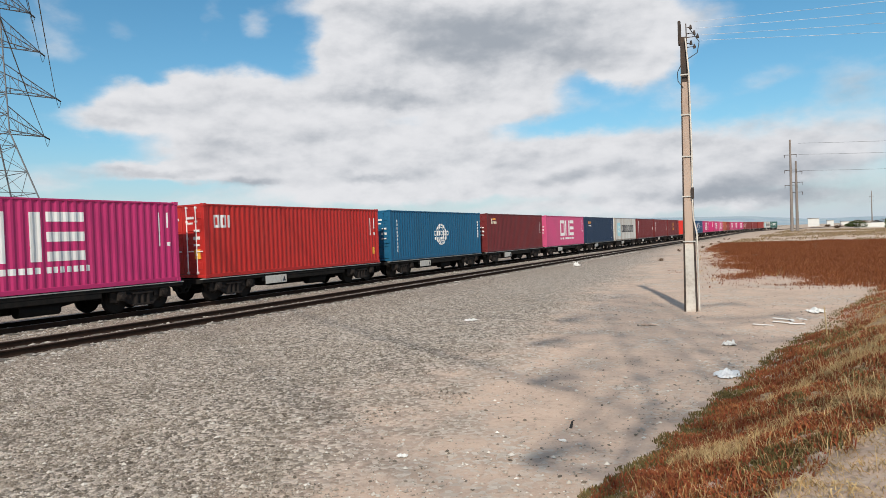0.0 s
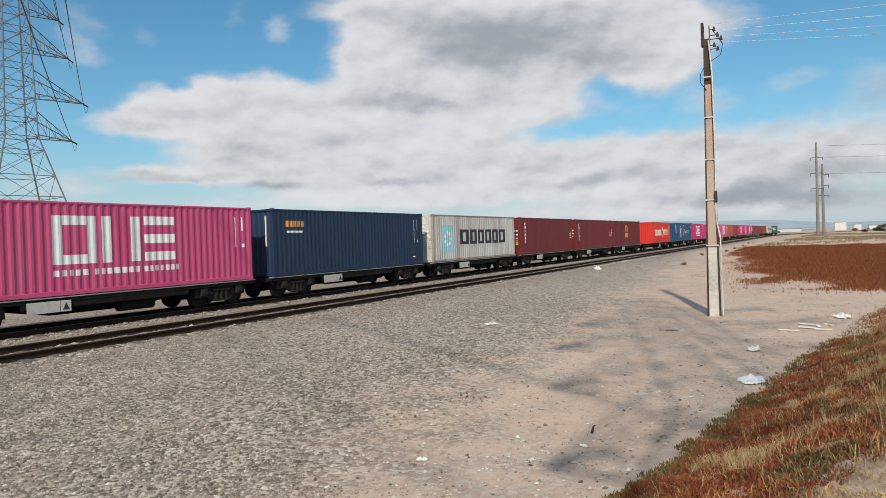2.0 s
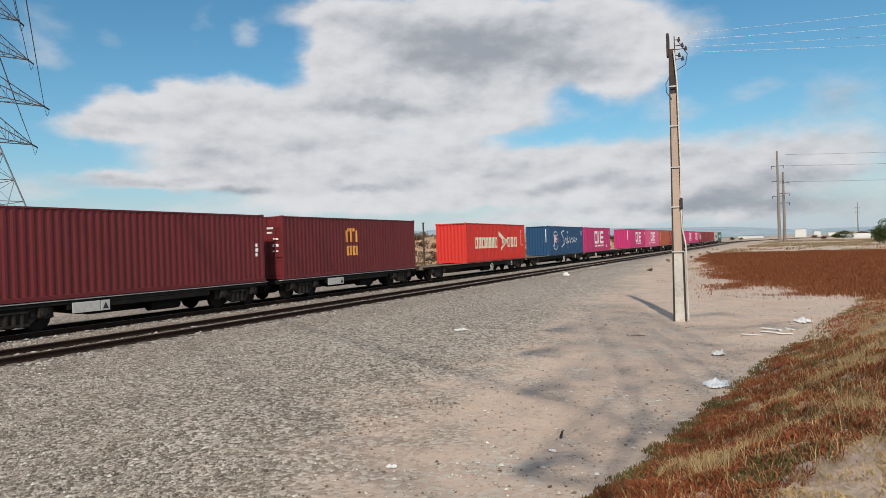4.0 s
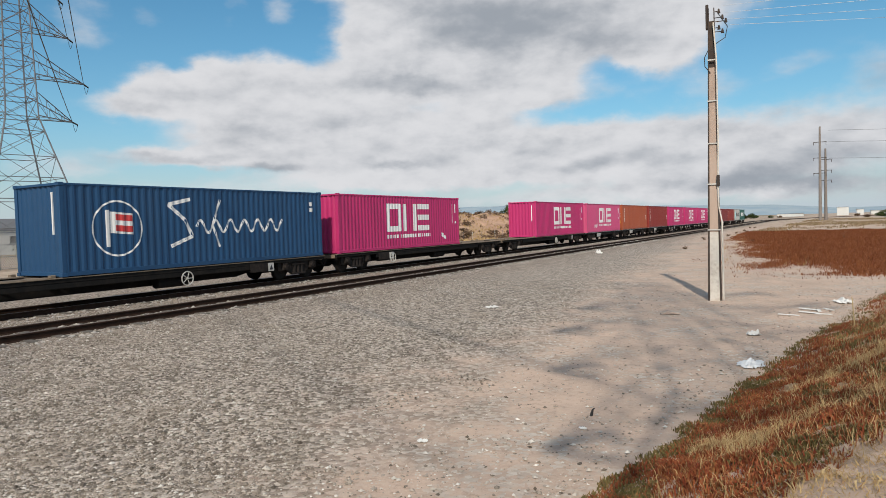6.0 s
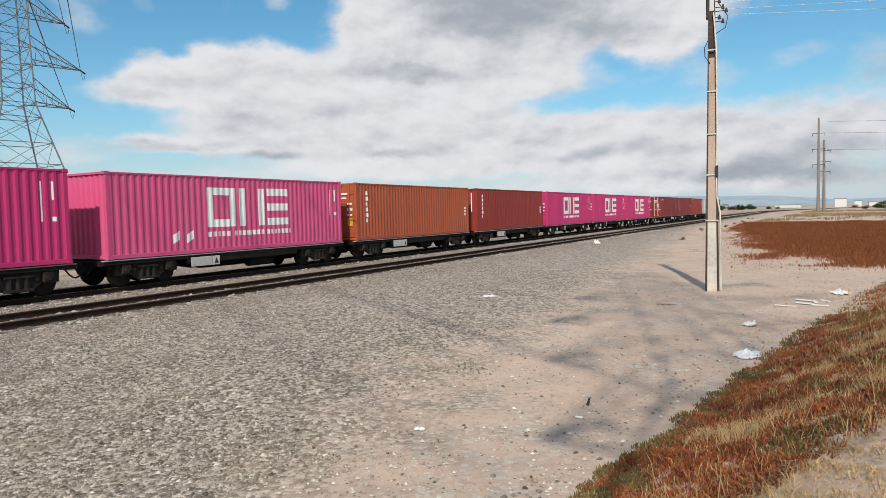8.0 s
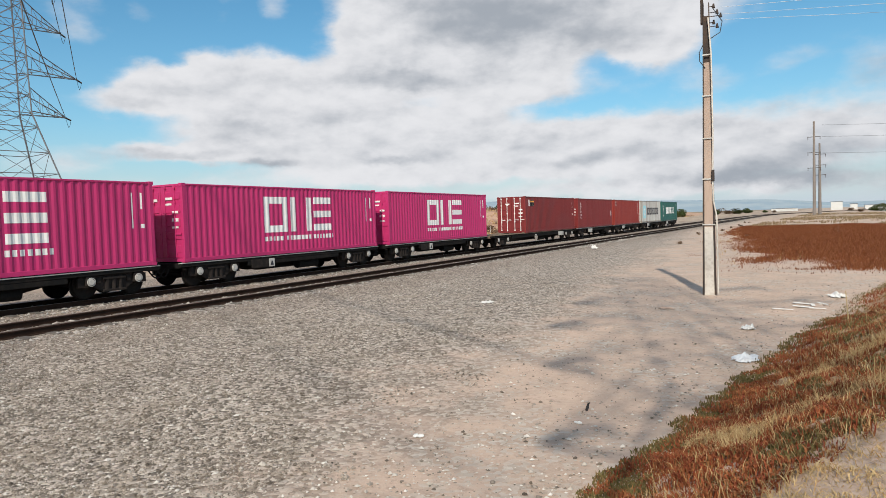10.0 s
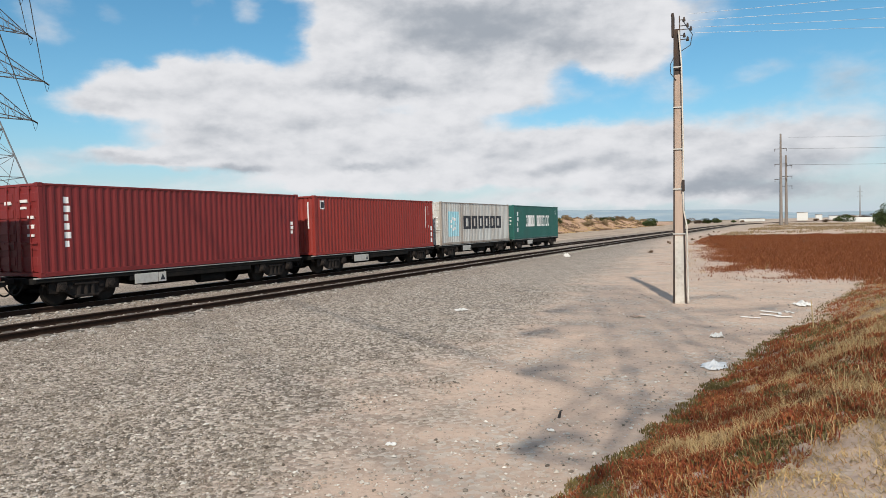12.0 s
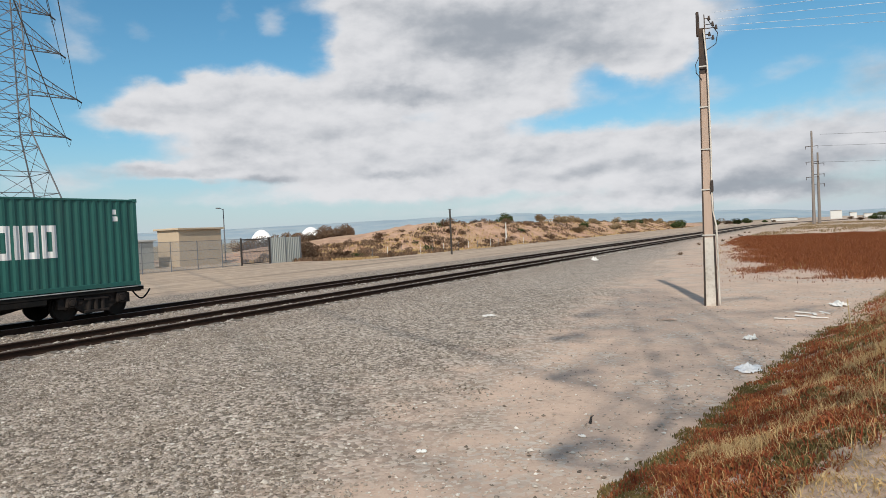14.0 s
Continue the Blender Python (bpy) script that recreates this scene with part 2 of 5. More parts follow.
def leafy(name, cols, rough=0.85):
    """Plants: one of several colours for each separate piece."""
    def build(n):
        r = n.add("ShaderNodeNewGeometry").outputs["Random Per Island"]
        ramp = n.add("ShaderNodeValToRGB", {"Fac": r})
        el = ramp.color_ramp.elements
        el[0].color, el[0].position = rgb(*cols[0]), 0.0
        el[1].color, el[1].position = rgb(*cols[-1]), 1.0
        for i, c in enumerate(cols[1:-1], 1):
            e = el.new(i / (len(cols) - 1))
            e.color = rgb(*c)
        at = n.add("ShaderNodeTexCoord").outputs["Object"]
        col = n.mix(n.math("MULTIPLY", n.ramp(n.noise(at, 0.9, 4), 0.35, 0.7), 0.45), ramp.outputs[0], rgb(*cols[0]))
        return dict(color=col, rough=rough)
    return material(name, build=build, gloss=0.15)


MAT_RAIL = worn("rusty_rail_steel", (0.030, 0.018, 0.013), (0.06, 0.036, 0.026), 0.85, 0.0, 4, gloss=0.1)
MAT_RAILTOP = worn("worn_rail_head", (0.16, 0.12, 0.10), (0.09, 0.06, 0.045), 0.5, 0.5, 4)
MAT_SLEEPER = worn("weathered_sleeper", (0.13, 0.115, 0.10), (0.08, 0.07, 0.06), 0.9, 0, 3)
MAT_STONES = leafy("crushed_stone", ((0.080, 0.066, 0.053), (0.28, 0.238, 0.196), (0.42, 0.365, 0.31), (0.15, 0.12, 0.092), (0.55, 0.50, 0.44)), 0.9)
MAT_PALE = leafy("pale_pebble", ((0.38, 0.34, 0.29), (0.52, 0.48, 0.43), (0.68, 0.65, 0.60)), 0.9)
MAT_BALLAST = leafy("pale_ballast", ((0.20, 0.18, 0.16), (0.40, 0.37, 0.34), (0.46, 0.43, 0.39), (0.26, 0.225, 0.19), (0.52, 0.49, 0.45)), 0.9)
MAT_UNDER = worn("dark_underframe_paint", (0.012, 0.012, 0.012), (0.03, 0.025, 0.021), 0.85, 0.0, 3, 0.7, gloss=0.1)
MAT_BOGIE = worn("grimy_bogie_steel", (0.020, 0.017, 0.016), (0.055, 0.042, 0.035), 0.85, 0.0, 6, 0.7, gloss=0.15)
MAT_WHEEL = worn("wheel_steel", (0.016, 0.014, 0.013), (0.04, 0.03, 0.026), 0.8, 0.0, 6, gloss=0.15)
MAT_DECK = worn("worn_deck_steel", (0.20, 0.155, 0.11), (0.09, 0.065, 0.05), 0.85, 0.0, 4, 0.8)
MAT_SILL = worn("pale_sill_edge", (0.42, 0.42, 0.41), (0.15, 0.13, 0.12), 0.6, 0.0, 5, 0.6)
MAT_PLATE = worn("pale_grey_plate", (0.52, 0.51, 0.48), (0.30, 0.27, 0.24), 0.6, 0.0, 8, 0.5)
MAT_CONCRETE = worn("pole_concrete", (0.42, 0.32, 0.26), (0.23, 0.165, 0.13), 0.85, 0.0, 2.2, 0.7, 0.5, True)
MAT_WHITEWASH = worn("flaked_white_paint", (0.62, 0.58, 0.52), (0.36, 0.30, 0.25), 0.85, 0.0, 6, 0.8, 0.5)
MAT_POLESTEEL = worn("dark_rusted_pole_steel", (0.045, 0.035, 0.032), (0.12, 0.075, 0.05), 0.75, 0.2, 3, 0.8)
MAT_GALV = worn("galvanised_steel", (0.15, 0.16, 0.175), (0.09, 0.09, 0.095), 0.6, 0.0, 2)
MAT_WIRE = worn("dark_wire", (0.05, 0.055, 0.06), (0.08, 0.08, 0.08), 0.5, 0.4, 2)
MAT_PALEWIRE = worn("bare_bright_wire", (0.62, 0.63, 0.65), (0.45, 0.45, 0.46), 0.45, 0.2, 2)
MAT_WHITE = worn("white_lettering_paint", (0.78, 0.78, 0.77), (0.58, 0.56, 0.54), 0.55, 0.0, 3, 0.35)
MAT_BLACK = worn("dark_lettering_paint", (0.022, 0.024, 0.032), (0.08, 0.08, 0.085), 0.55, 0.0, 3, 0.4)
MAT_CYAN = worn("faded_light_blue_paint", (0.30, 0.58, 0.66), (0.50, 0.62, 0.64), 0.6, 0.0, 3, 0.5)
MAT_YELLOW = worn("yellow_sticker", (0.75, 0.42, 0.05), (0.5, 0.3, 0.08), 0.6)
MAT_CREAM = worn("cream_lettering_paint", (0.74, 0.68, 0.52), (0.55, 0.48, 0.36), 0.55, 0.0, 3, 0.35)
MAT_REDPATCH = worn("red_emblem_paint", (0.55, 0.05, 0.05), (0.40, 0.06, 0.06), 0.55)
MAT_ORANGE = worn("orange_lettering_paint", (0.80, 0.33, 0.06), (0.55, 0.25, 0.08), 0.55)


# ---- building blocks ----
def part(name, bm, mat, parent=None, label="", at=None, smooth=False):
    """Links a bmesh as one mesh object under a thing or a part."""
    me = bpy.data.meshes.new(name)
    bm.to_mesh(me)
    bm.free()
    return part_of(name, me, mat, parent, label, at, smooth)


def part_of(name, me, mat, parent=None, label="", at=None, smooth=False):
    """The same for a mesh that several parts share; the material belongs to the object."""
    ob = new(name, me)
    if not me.materials:
        me.materials.append(mat)
        if smooth:
            for p in me.polygons:
                p.use_smooth = True
    if me.materials[0] != mat:
        ob.material_slots[0].link = "OBJECT"
        ob.material_slots[0].material = mat
    if parent is not None:
        ob.parent = parent
    if at is not None:
        ob.matrix_basis = at
    return tagged(ob, label)


def thing(name, label, category, group="", kind="", at=None):
    ob = new(name)
    ob.empty_display_size = 0.2
    if at is not None:
        ob.matrix_basis = at
    return tagged(ob, label, category, group, kind)


def box(bm, x0, x1, y0, y1, z0, z1, bevel=0.0):
    made = bmesh.ops.create_cube(bm, size=1.0, matrix=Matrix.Translation(((x0 + x1) / 2, (y0 + y1) / 2, (z0 + z1) / 2)) @ Matrix.Diagonal((x1 - x0, y1 - y0, z1 - z0, 1)))
    if bevel:
        edges = {e for v in made["verts"] for e in v.link_edges}
        bmesh.ops.bevel(bm, geom=list(edges), offset=bevel, segments=1, affect="EDGES")
    return bm


def rod(bm, a, b, r0, r1=None, sides=6):
    a, b = Vector(a), Vector(b)
    d = b - a
    m = Matrix.Translation((a + b) / 2) @ d.to_track_quat("Z", "Y").to_matrix().to_4x4()
    bmesh.ops.create_cone(bm, cap_ends=True, segments=sides, radius1=r0, radius2=r0 if r1 is None else r1, depth=d.length, matrix=m)
    return bm


def ring(bm, centre, r, tube, axis="x", segs=20):
    """A hoop, for rims and hand wheels."""
    prev, first = None, None
    for i in range(segs):
        a = 2 * math.pi * i / segs
        loop = []
        for k in range(4):
            b = 2 * math.pi * (k + 0.5) / 4
            rr, o = r + tube * math.cos(b), tube * math.sin(b)
            p = (o, rr * math.cos(a), rr * math.sin(a)) if axis == "x" else (rr * math.cos(a), rr * math.sin(a), o)
            loop.append(bm.verts.new(Vector(centre) + Vector(p)))
        if prev:
            for k in range(4):
                bm.faces.new((prev[k], prev[(k + 1) % 4], loop[(k + 1) % 4], loop[k]))
        first, prev = first or loop, loop
    for k in range(4):
        bm.faces.new((prev[k], prev[(k + 1) % 4], first[(k + 1) % 4], first[k]))
    return bm


def tube(bm, points, r, sides=6):
    """One bent tube through the points."""
    points = [Vector(q) for q in points]
    prev = None
    for i, q in enumerate(points):
        d = (points[min(i + 1, len(points) - 1)] - points[max(i - 1, 0)]).normalized()
        u = d.orthogonal().normalized() if prev is None else (u - d * u.dot(d)).normalized()
        v = d.cross(u)
        loop = [bm.verts.new(q + (u * math.cos(2 * math.pi * k / sides) + v * math.sin(2 * math.pi * k / sides)) * r) for k in range(sides)]
        if prev:
            for k in range(sides):
                bm.faces.new((prev[k], prev[(k + 1) % sides], loop[(k + 1) % sides], loop[k]))
        else:
            bm.faces.new(loop[::-1])
        prev = loop
    bm.faces.new(prev)
    return bm


def mesh_of(build):
    bm = bmesh.new()
    build(bm)
    me = bpy.data.meshes.new("piece")
    bm.to_mesh(me)
    bm.free()
    return me


def bare(points, faces, name, mat, label, category, kind="stuff", smooth=False):
    """One object from arrays of places and faces."""
    me = bpy.data.meshes.new(name)
    me.from_pydata(points, [], faces)
    me.materials.append(mat)
    if smooth:
        for p in me.polygons:
            p.use_smooth = True
    ob = new(name, me)
    return tagged(ob, label, category, "", kind)


# ---- the lie of the land ----
TRAIN_X, NEAR_X, BEND, RADIUS, RAIL_TOP = -21.28, -16.75, 250.0, 555.0, 0.18


def line_pose(s, x, z=0.0):
    """A place on the line, s metres along it, on the track whose straight part runs at x; local y points along it."""
    if s <= BEND:
        return pose(x, s, z)
    a, r = (s - BEND) / RADIUS, RADIUS - (x - TRAIN_X)
    return pose(x + r * (1 - math.cos(a)), BEND + r * math.sin(a), z, 0, 0, -math.degrees(a))


def bank_edge(y):
    """Where the planted bank begins, to the right of which it rises."""
    if y < 6:
        return -1.74 + (y - 6) * 0.10
    if y < 14:
        return -1.74 + (y - 6) * 0.162
    return -0.444 + (y - 14) * 0.198


def ground_z(x, y):
    d = x - bank_edge(y)
    rise = 0.0
    if d > 0 and y < 60:
        k = min(d / 2.6, 1.0)
        rise = 0.85 * k * k * (3 - 2 * k) * max(0.0, min(1.0, (34 - y) / 22))
    dip = noise.noise((x * 0.25, y * 0.25, 0.3)) * 0.05 + noise.noise((x * 1.1, y * 1.1, 4.2)) * 0.018
    if -24 < x < -13:
        dip *= 0.15
    elif x < -13 or y > 60 or y < -30:
        dip *= 0.5
    if d > 0.15 and 2 < y < 34:
        dip += (0.06 * noise.noise((x * 1.5, y * 1.5, 7.7)) + 0.05 * noise.noise((x * 4.2, y * 4.2, 3.3))) * min(1.0, (d - 0.15) * 2)
    return rise + dip * (1.0 if d < 0 else 1.6)


def make_ground():
    xs = [-4200, -2000, -900, -400, -200, -120, -80, -60, -45, -35, -28] + [-24 + 0.5 * i for i in range(28)] + [-10 + 0.25 * i for i in range(72)] + [8, 8.5, 9.5, 11, 14, 20, 30, 50, 90, 200, 500, 1400, 4200]
    ys = [-4200, -1200, -300, -100, -40, -20, -10, -5] + [-3 + 0.25 * i for i in range(128)] + [29 + i for i in range(40)] + [75, 85, 100, 120, 150, 200, 260, 340, 460, 640, 1000, 1800, 3000, 4600]
    points = [(x, y, ground_z(x, y)) for y in ys for x in xs]
    w = len(xs)
    faces = [(j * w + i, j * w + i + 1, (j + 1) * w + i + 1, (j + 1) * w + i) for j in range(len(ys) - 1) for i in range(w - 1)]
    bare(points, faces, "ground", MAT_GROUND, "flat ground of grey crushed stone and trodden tan sand", "ground", "structure", True)


make_ground()

RAIL_SHAPE = ((-0.07, 0.0), (0.07, 0.0), (0.07, 0.018), (0.012, 0.035), (0.012, 0.125), (0.036, 0.14), (0.036, 0.17), (0.028, 0.18), (-0.028, 0.18), (-0.036, 0.17), (-0.036, 0.14), (-0.012, 0.125), (-0.012, 0.035), (-0.07, 0.018))


def make_rail(x, label):
    bm = bmesh.new()
    prev = None
    for s in [-160 + 10 * i for i in range(41)] + [250 + 8 * i for i in range(60)]:
        m = line_pose(s, x)
        loop = [bm.verts.new(m @ Vector((a, 0, b))) for a, b in RAIL_SHAPE]
        if prev:
            for k in range(len(loop)):
                f = bm.faces.new((prev[k], loop[k], loop[(k + 1) % len(loop)], prev[(k + 1) % len(loop)]))
                f.material_index = 1 if k in (6, 7, 8) else 0
        prev = loop
    me = bpy.data.meshes.new("rail")
    bm.to_mesh(me)
    bm.free()
    me.materials.append(MAT_RAIL)
    me.materials.append(MAT_RAILTOP)
    tagged(new("rail", me), label, "rail", "rails of the two tracks", "structure")


for cx in (TRAIN_X, NEAR_X):
    for side in (-0.7375, 0.7375):
        make_rail(cx + side, "rusty steel rail in grey ballast beside its twin")


def make_sleepers(x):
    points, faces = [], []
    for i in range(430):
        m = line_pose(-60 + 0.7 * i, x)
        k = len(points)
        for a in (-1.25, 1.25):
            for b in (-0.12, 0.12):
                for c in (-0.15, 0.022):
                    points.append(tuple(m @ Vector((a, b, c))))
        faces += [tuple(k + q for q in f) for f in ((1, 5, 7, 3), (0, 1, 3, 2), (4, 6, 7, 5), (0, 4, 5, 1), (2, 3, 7, 6))]
    bare(points, faces, "sleepers", MAT_SLEEPER, "half-buried weathered sleepers under the rails", "sleepers", "stuff")


make_sleepers(TRAIN_X)
make_sleepers(NEAR_X)

# ---- freight containers ----
LONG, WIDE, TALL = 12.192, 2.438, 2.896
HALF, SIDE = LONG / 2, WIDE / 2
WAVE, DEEP, BAYS = 0.2765, 0.028, 43
WAVE_0 = -WAVE * BAYS / 2          # first fold, from the middle


def wave_depth(y):
    """How far the folded side stands back at y."""
    u = ((y - WAVE_0) % WAVE) / WAVE
    if u < 0.26:
        return 0.0
    if u < 0.5:
        return DEEP * (u - 0.26) / 0.24
    if u < 0.76:
        return DEEP
    return DEEP * (1 - (u - 0.76) / 0.24)


def wave_stops(y0, y1):
    stops = {y0, y1}
    k = math.floor((y0 - WAVE_0) / WAVE)
    while WAVE_0 + k * WAVE < y1:
        for u in (0.0, 0.26, 0.5, 0.76):
            y = WAVE_0 + (k + u) * WAVE
            if y0 < y < y1:
                stops.add(y)
        k += 1
    return sorted(stops)


def folded(bm, y0, y1, z0, z1, out=0.0, shear=0.0):
    """A strip of the folded side facing +x; shear slants it."""
    prev = None
    for y in wave_stops(y0, y1):
        x = SIDE - 0.012 - wave_depth(y) + out
        dz = shear * (y - y0)
        pair = (bm.verts.new((x, y, z0 + dz)), bm.verts.new((x, y, z1 + dz)))
        if prev:
            bm.faces.new((prev[0], pair[0], pair[1], prev[1]))
        prev = pair
    return bm


def side_mesh(bm):
    folded(bm, -HALF + 0.09, HALF - 0.09, 0.15, TALL - 0.07)


def end_mesh(bm):
    prev = None
    for i in range(33):
        x = -SIDE + 0.1 + (WIDE - 0.2) * i / 32
        d = (0, 0.0, 0.04, 0.04)[i % 4]
        pair = (bm.verts.new((x, d, 0.15)), bm.verts.new((x, d, TALL - 0.08)))
        if prev:
            bm.faces.new((prev[0], prev[1], pair[1], pair[0]))
        prev = pair


def door_mesh(bm):
    w = SIDE - 0.09
    box(bm, 0.01, w, 0.0, 0.05, 0.17, TALL - 0.10, 0.008)
    for k in range(5):
        z = 0.35 + k * 0.49
        box(bm, 0.10, w - 0.08, -0.022, 0.002, z, z + 0.28, 0.012)


def rod_mesh(bm):
    rod(bm, (0, 0, 0.16), (0, 0, TALL - 0.10), 0.024, sides=8)
    for z in (0.22, 0.9, 1.55, 2.2, TALL - 0.16):
        box(bm, -0.05, 0.05, -0.02, 0.05, z - 0.035, z + 0.035, 0.006)
    box(bm, -0.01, 0.34, -0.035, -0.015, 1.02, 1.07)


def post_mesh(bm):
    box(bm, -0.075, 0.075, -0.075, 0.075, 0.118, TALL - 0.118, 0.012)


def casting_mesh(bm):
    box(bm, -0.081, 0.081, -0.089, 0.089, 0, 0.118, 0.008)


def roof_mesh(bm):
    prev = None
    for i in range(121):
        y = -HALF + 0.1 + (LONG - 0.2) * i / 120
        z = TALL - 0.03 - (0.0, 0.0, 0.02, 0.02)[i % 4]
        pair = (bm.verts.new((-SIDE + 0.05, y, z)), bm.verts.new((SIDE - 0.05, y, z)))
        if prev:
            bm.faces.new((prev[0], prev[1], pair[1], pair[0]))
        prev = pair


def top_rail_mesh(bm):
    box(bm, SIDE - 0.07, SIDE - 0.004, -HALF + 0.1, HALF - 0.1, TALL - 0.085, TALL - 0.022, 0.008)


def bottom_rail_mesh(bm):
    box(bm, SIDE - 0.06, SIDE - 0.004, -HALF + 0.1, HALF - 0.1, 0.015, 0.155, 0.008)


def header_mesh(bm):
    box(bm, -SIDE + 0.08, SIDE - 0.08, -0.05, 0.05, TALL - 0.10, TALL - 0.02, 0.008)


def sill_mesh(bm):
    box(bm, -SIDE + 0.08, SIDE - 0.08, -0.05, 0.05, 0.02, 0.15, 0.008)


def floor_mesh(bm):
    box(bm, -SIDE + 0.06, SIDE - 0.06, -HALF + 0.1, HALF - 0.1, 0.05, 0.14)


SIDE_ME, END_ME, DOOR_ME, ROD_ME = mesh_of(side_mesh), mesh_of(end_mesh), mesh_of(door_mesh), mesh_of(rod_mesh)
POST_ME, CAST_ME, ROOF_ME, TOP_ME = mesh_of(post_mesh), mesh_of(casting_mesh), mesh_of(roof_mesh), mesh_of(top_rail_mesh)
BOTTOM_ME, HEAD_ME, SILL_ME, FLOOR_ME = mesh_of(bottom_rail_mesh), mesh_of(header_mesh), mesh_of(sill_mesh), mesh_of(floor_mesh)
TURN = pose(0, 0, 0, 0, 0, 180)


def paint(name, base, dirt, amount=0.45):
    return worn(name, base, dirt, 0.5, 0.0, 0.9, amount, 0.12, True)


PINK = paint("magenta_container_paint", (0.50, 0.028, 0.145), (0.36, 0.035, 0.12))
LIGHTPINK = paint("faded_pink_container_paint", (0.58, 0.075, 0.20), (0.48, 0.12, 0.20))
RED = paint("bright_red_container_paint", (0.46, 0.022, 0.018), (0.30, 0.03, 0.022))
SCARLET = paint("scarlet_container_paint", (0.60, 0.030, 0.020), (0.42, 0.035, 0.022))
MAROON = paint("maroon_container_paint", (0.195, 0.022, 0.022), (0.12, 0.022, 0.02))
DARKMAROON = paint("dark_maroon_container_paint", (0.15, 0.018, 0.020), (0.09, 0.018, 0.018))
BRICK = paint("brick_red_container_paint", (0.26, 0.030, 0.022), (0.17, 0.03, 0.025))
RUST = paint("rust_orange_container_paint", (0.38, 0.085, 0.035), (0.24, 0.06, 0.035))
TEAL = paint("sea_blue_container_paint", (0.008, 0.105, 0.215), (0.015, 0.075, 0.13))
NAVY = paint("navy_container_paint", (0.012, 0.032, 0.075), (0.016, 0.030, 0.05))
ROYAL = paint("royal_blue_container_paint", (0.013, 0.062, 0.150), (0.02, 0.05, 0.10))
GREYWHITE = paint("weathered_grey_white_container_paint", (0.58, 0.59, 0.57), (0.24, 0.155, 0.10), 0.75)
GREEN = paint("sea_green_container_paint", (0.020, 0.115, 0.098), (0.04, 0.08, 0.07))


RUSTED = paint("rust_streaked_grey_paint", (0.36, 0.33, 0.29), (0.17, 0.09, 0.055), 0.9)


def strip(parent, y0, y1, z0, z1, mat, name="painted_block", shear=0.0):
    bm = bmesh.new()
    folded(bm, y0, y1, z0, z1, 0.004, shear)
    return part(name, bm, mat, parent)


def hoop(parent, yc, zc, ry, rz, thick, mat, name="painted_ring"):
    """A painted ring that follows the folds."""
    bm = bmesh.new()
    prev = None
    for i in range(201):
        a = 2 * math.pi * i / 200
        pair = []
        for k in (1.0, 1 - thick / ry):
            y, z = yc + ry * k * math.cos(a), zc + rz * k * math.sin(a)
            pair.append(bm.verts.new((SIDE - 0.006 - wave_depth(y), y, z)))
        if prev:
            bm.faces.new((prev[0], pair[0], pair[1], prev[1]))
        prev = pair
    return part(name, bm, mat, parent)


def mark_square_bars(c, mat, y=-2.0, z0=0.95, h=1.5, k=1.0):
    """A hollow square, a pair of upright bars and a stack of three bars; a line of small blocks below."""
    t = 0.34 * k
    a, b = y, y + 1.45 * k
    strip(c, a, a + t, z0, z0 + h, mat)
    strip(c, b - t, b, z0, z0 + h, mat)
    strip(c, a + t, b - t, z0, z0 + t * 0.85, mat)
    strip(c, a + t, b - t, z0 + h - t * 0.85, z0 + h, mat)
    a = b + 0.16 * k
    strip(c, a, a + t, z0, z0 + h, mat)
    strip(c, a + 1.05 * k, a + 1.05 * k + t, z0, z0 + h, mat)
    a += 1.05 * k + t + 0.18 * k
    for f in (0.0, 0.40, 0.81):
        strip(c, a, a + 1.22 * k, z0 + f * h, z0 + f * h + 0.3 * k, mat)
    q = y
    for w in (0.22, 0.2, 0.16, 0.2, 0.2, 0.0, 0.2, 0.16, 0.18, 0.26, 0.2, 0.18, 0.2, 0.0, 0.16, 0.16, 0.18, 0.18, 0.16, 0.16, 0.16):
        if w:
            strip(c, q, q + w * 0.86, z0 - 0.36, z0 - 0.17, mat, "small_block")
        q += (w + 0.045 if w else 0.12)


def bars_row(c, y, z0, h, widths, gap, mat):
    """Plain hollow blocks in a row, one for each width; narrow ones are solid."""
    for w in widths:
        if w:
            t = w * 0.34
            if w < 0.25:
                strip(c, y, y + w, z0, z0 + h, mat)
            else:
                strip(c, y, y + t, z0, z0 + h, mat)
                strip(c, y + w - t, y + w, z0, z0 + h, mat)
                strip(c, y + t, y + w - t, z0, z0 + h * 0.2, mat)
                strip(c, y + t, y + w - t, z0 + h * 0.8, z0 + h, mat)
        y += (w + gap if w else gap * 3)


def mark_globe(c, mat):
    hoop(c, 0.05, 1.43, 0.70, 0.68, 0.10, mat)
    hoop(c, 0.05, 1.43, 0.36, 0.68, 0.07, mat)
    strip(c, -0.5, 0.6, 1.84, 1.90, mat)
    strip(c, -0.5, 0.6, 0.98, 1.04, mat)
    bars_row(c, -0.92, 1.36, 0.30, (0.36,) * 5, 0.05, mat)
    bars_row(c, -0.82, 1.10, 0.17, (0.17,) * 8, 0.045, mat)


def mark_column(c, mat, y=-5.2, z=2.45, count=6, size=0.2):
    for k in range(count):
        strip(c, y, y + size * (0.8, 1.0, 0.7)[k % 3], z - (k + 1) * size * 1.25, z - k * size * 1.25 - size * 0.35, mat, "small_block")


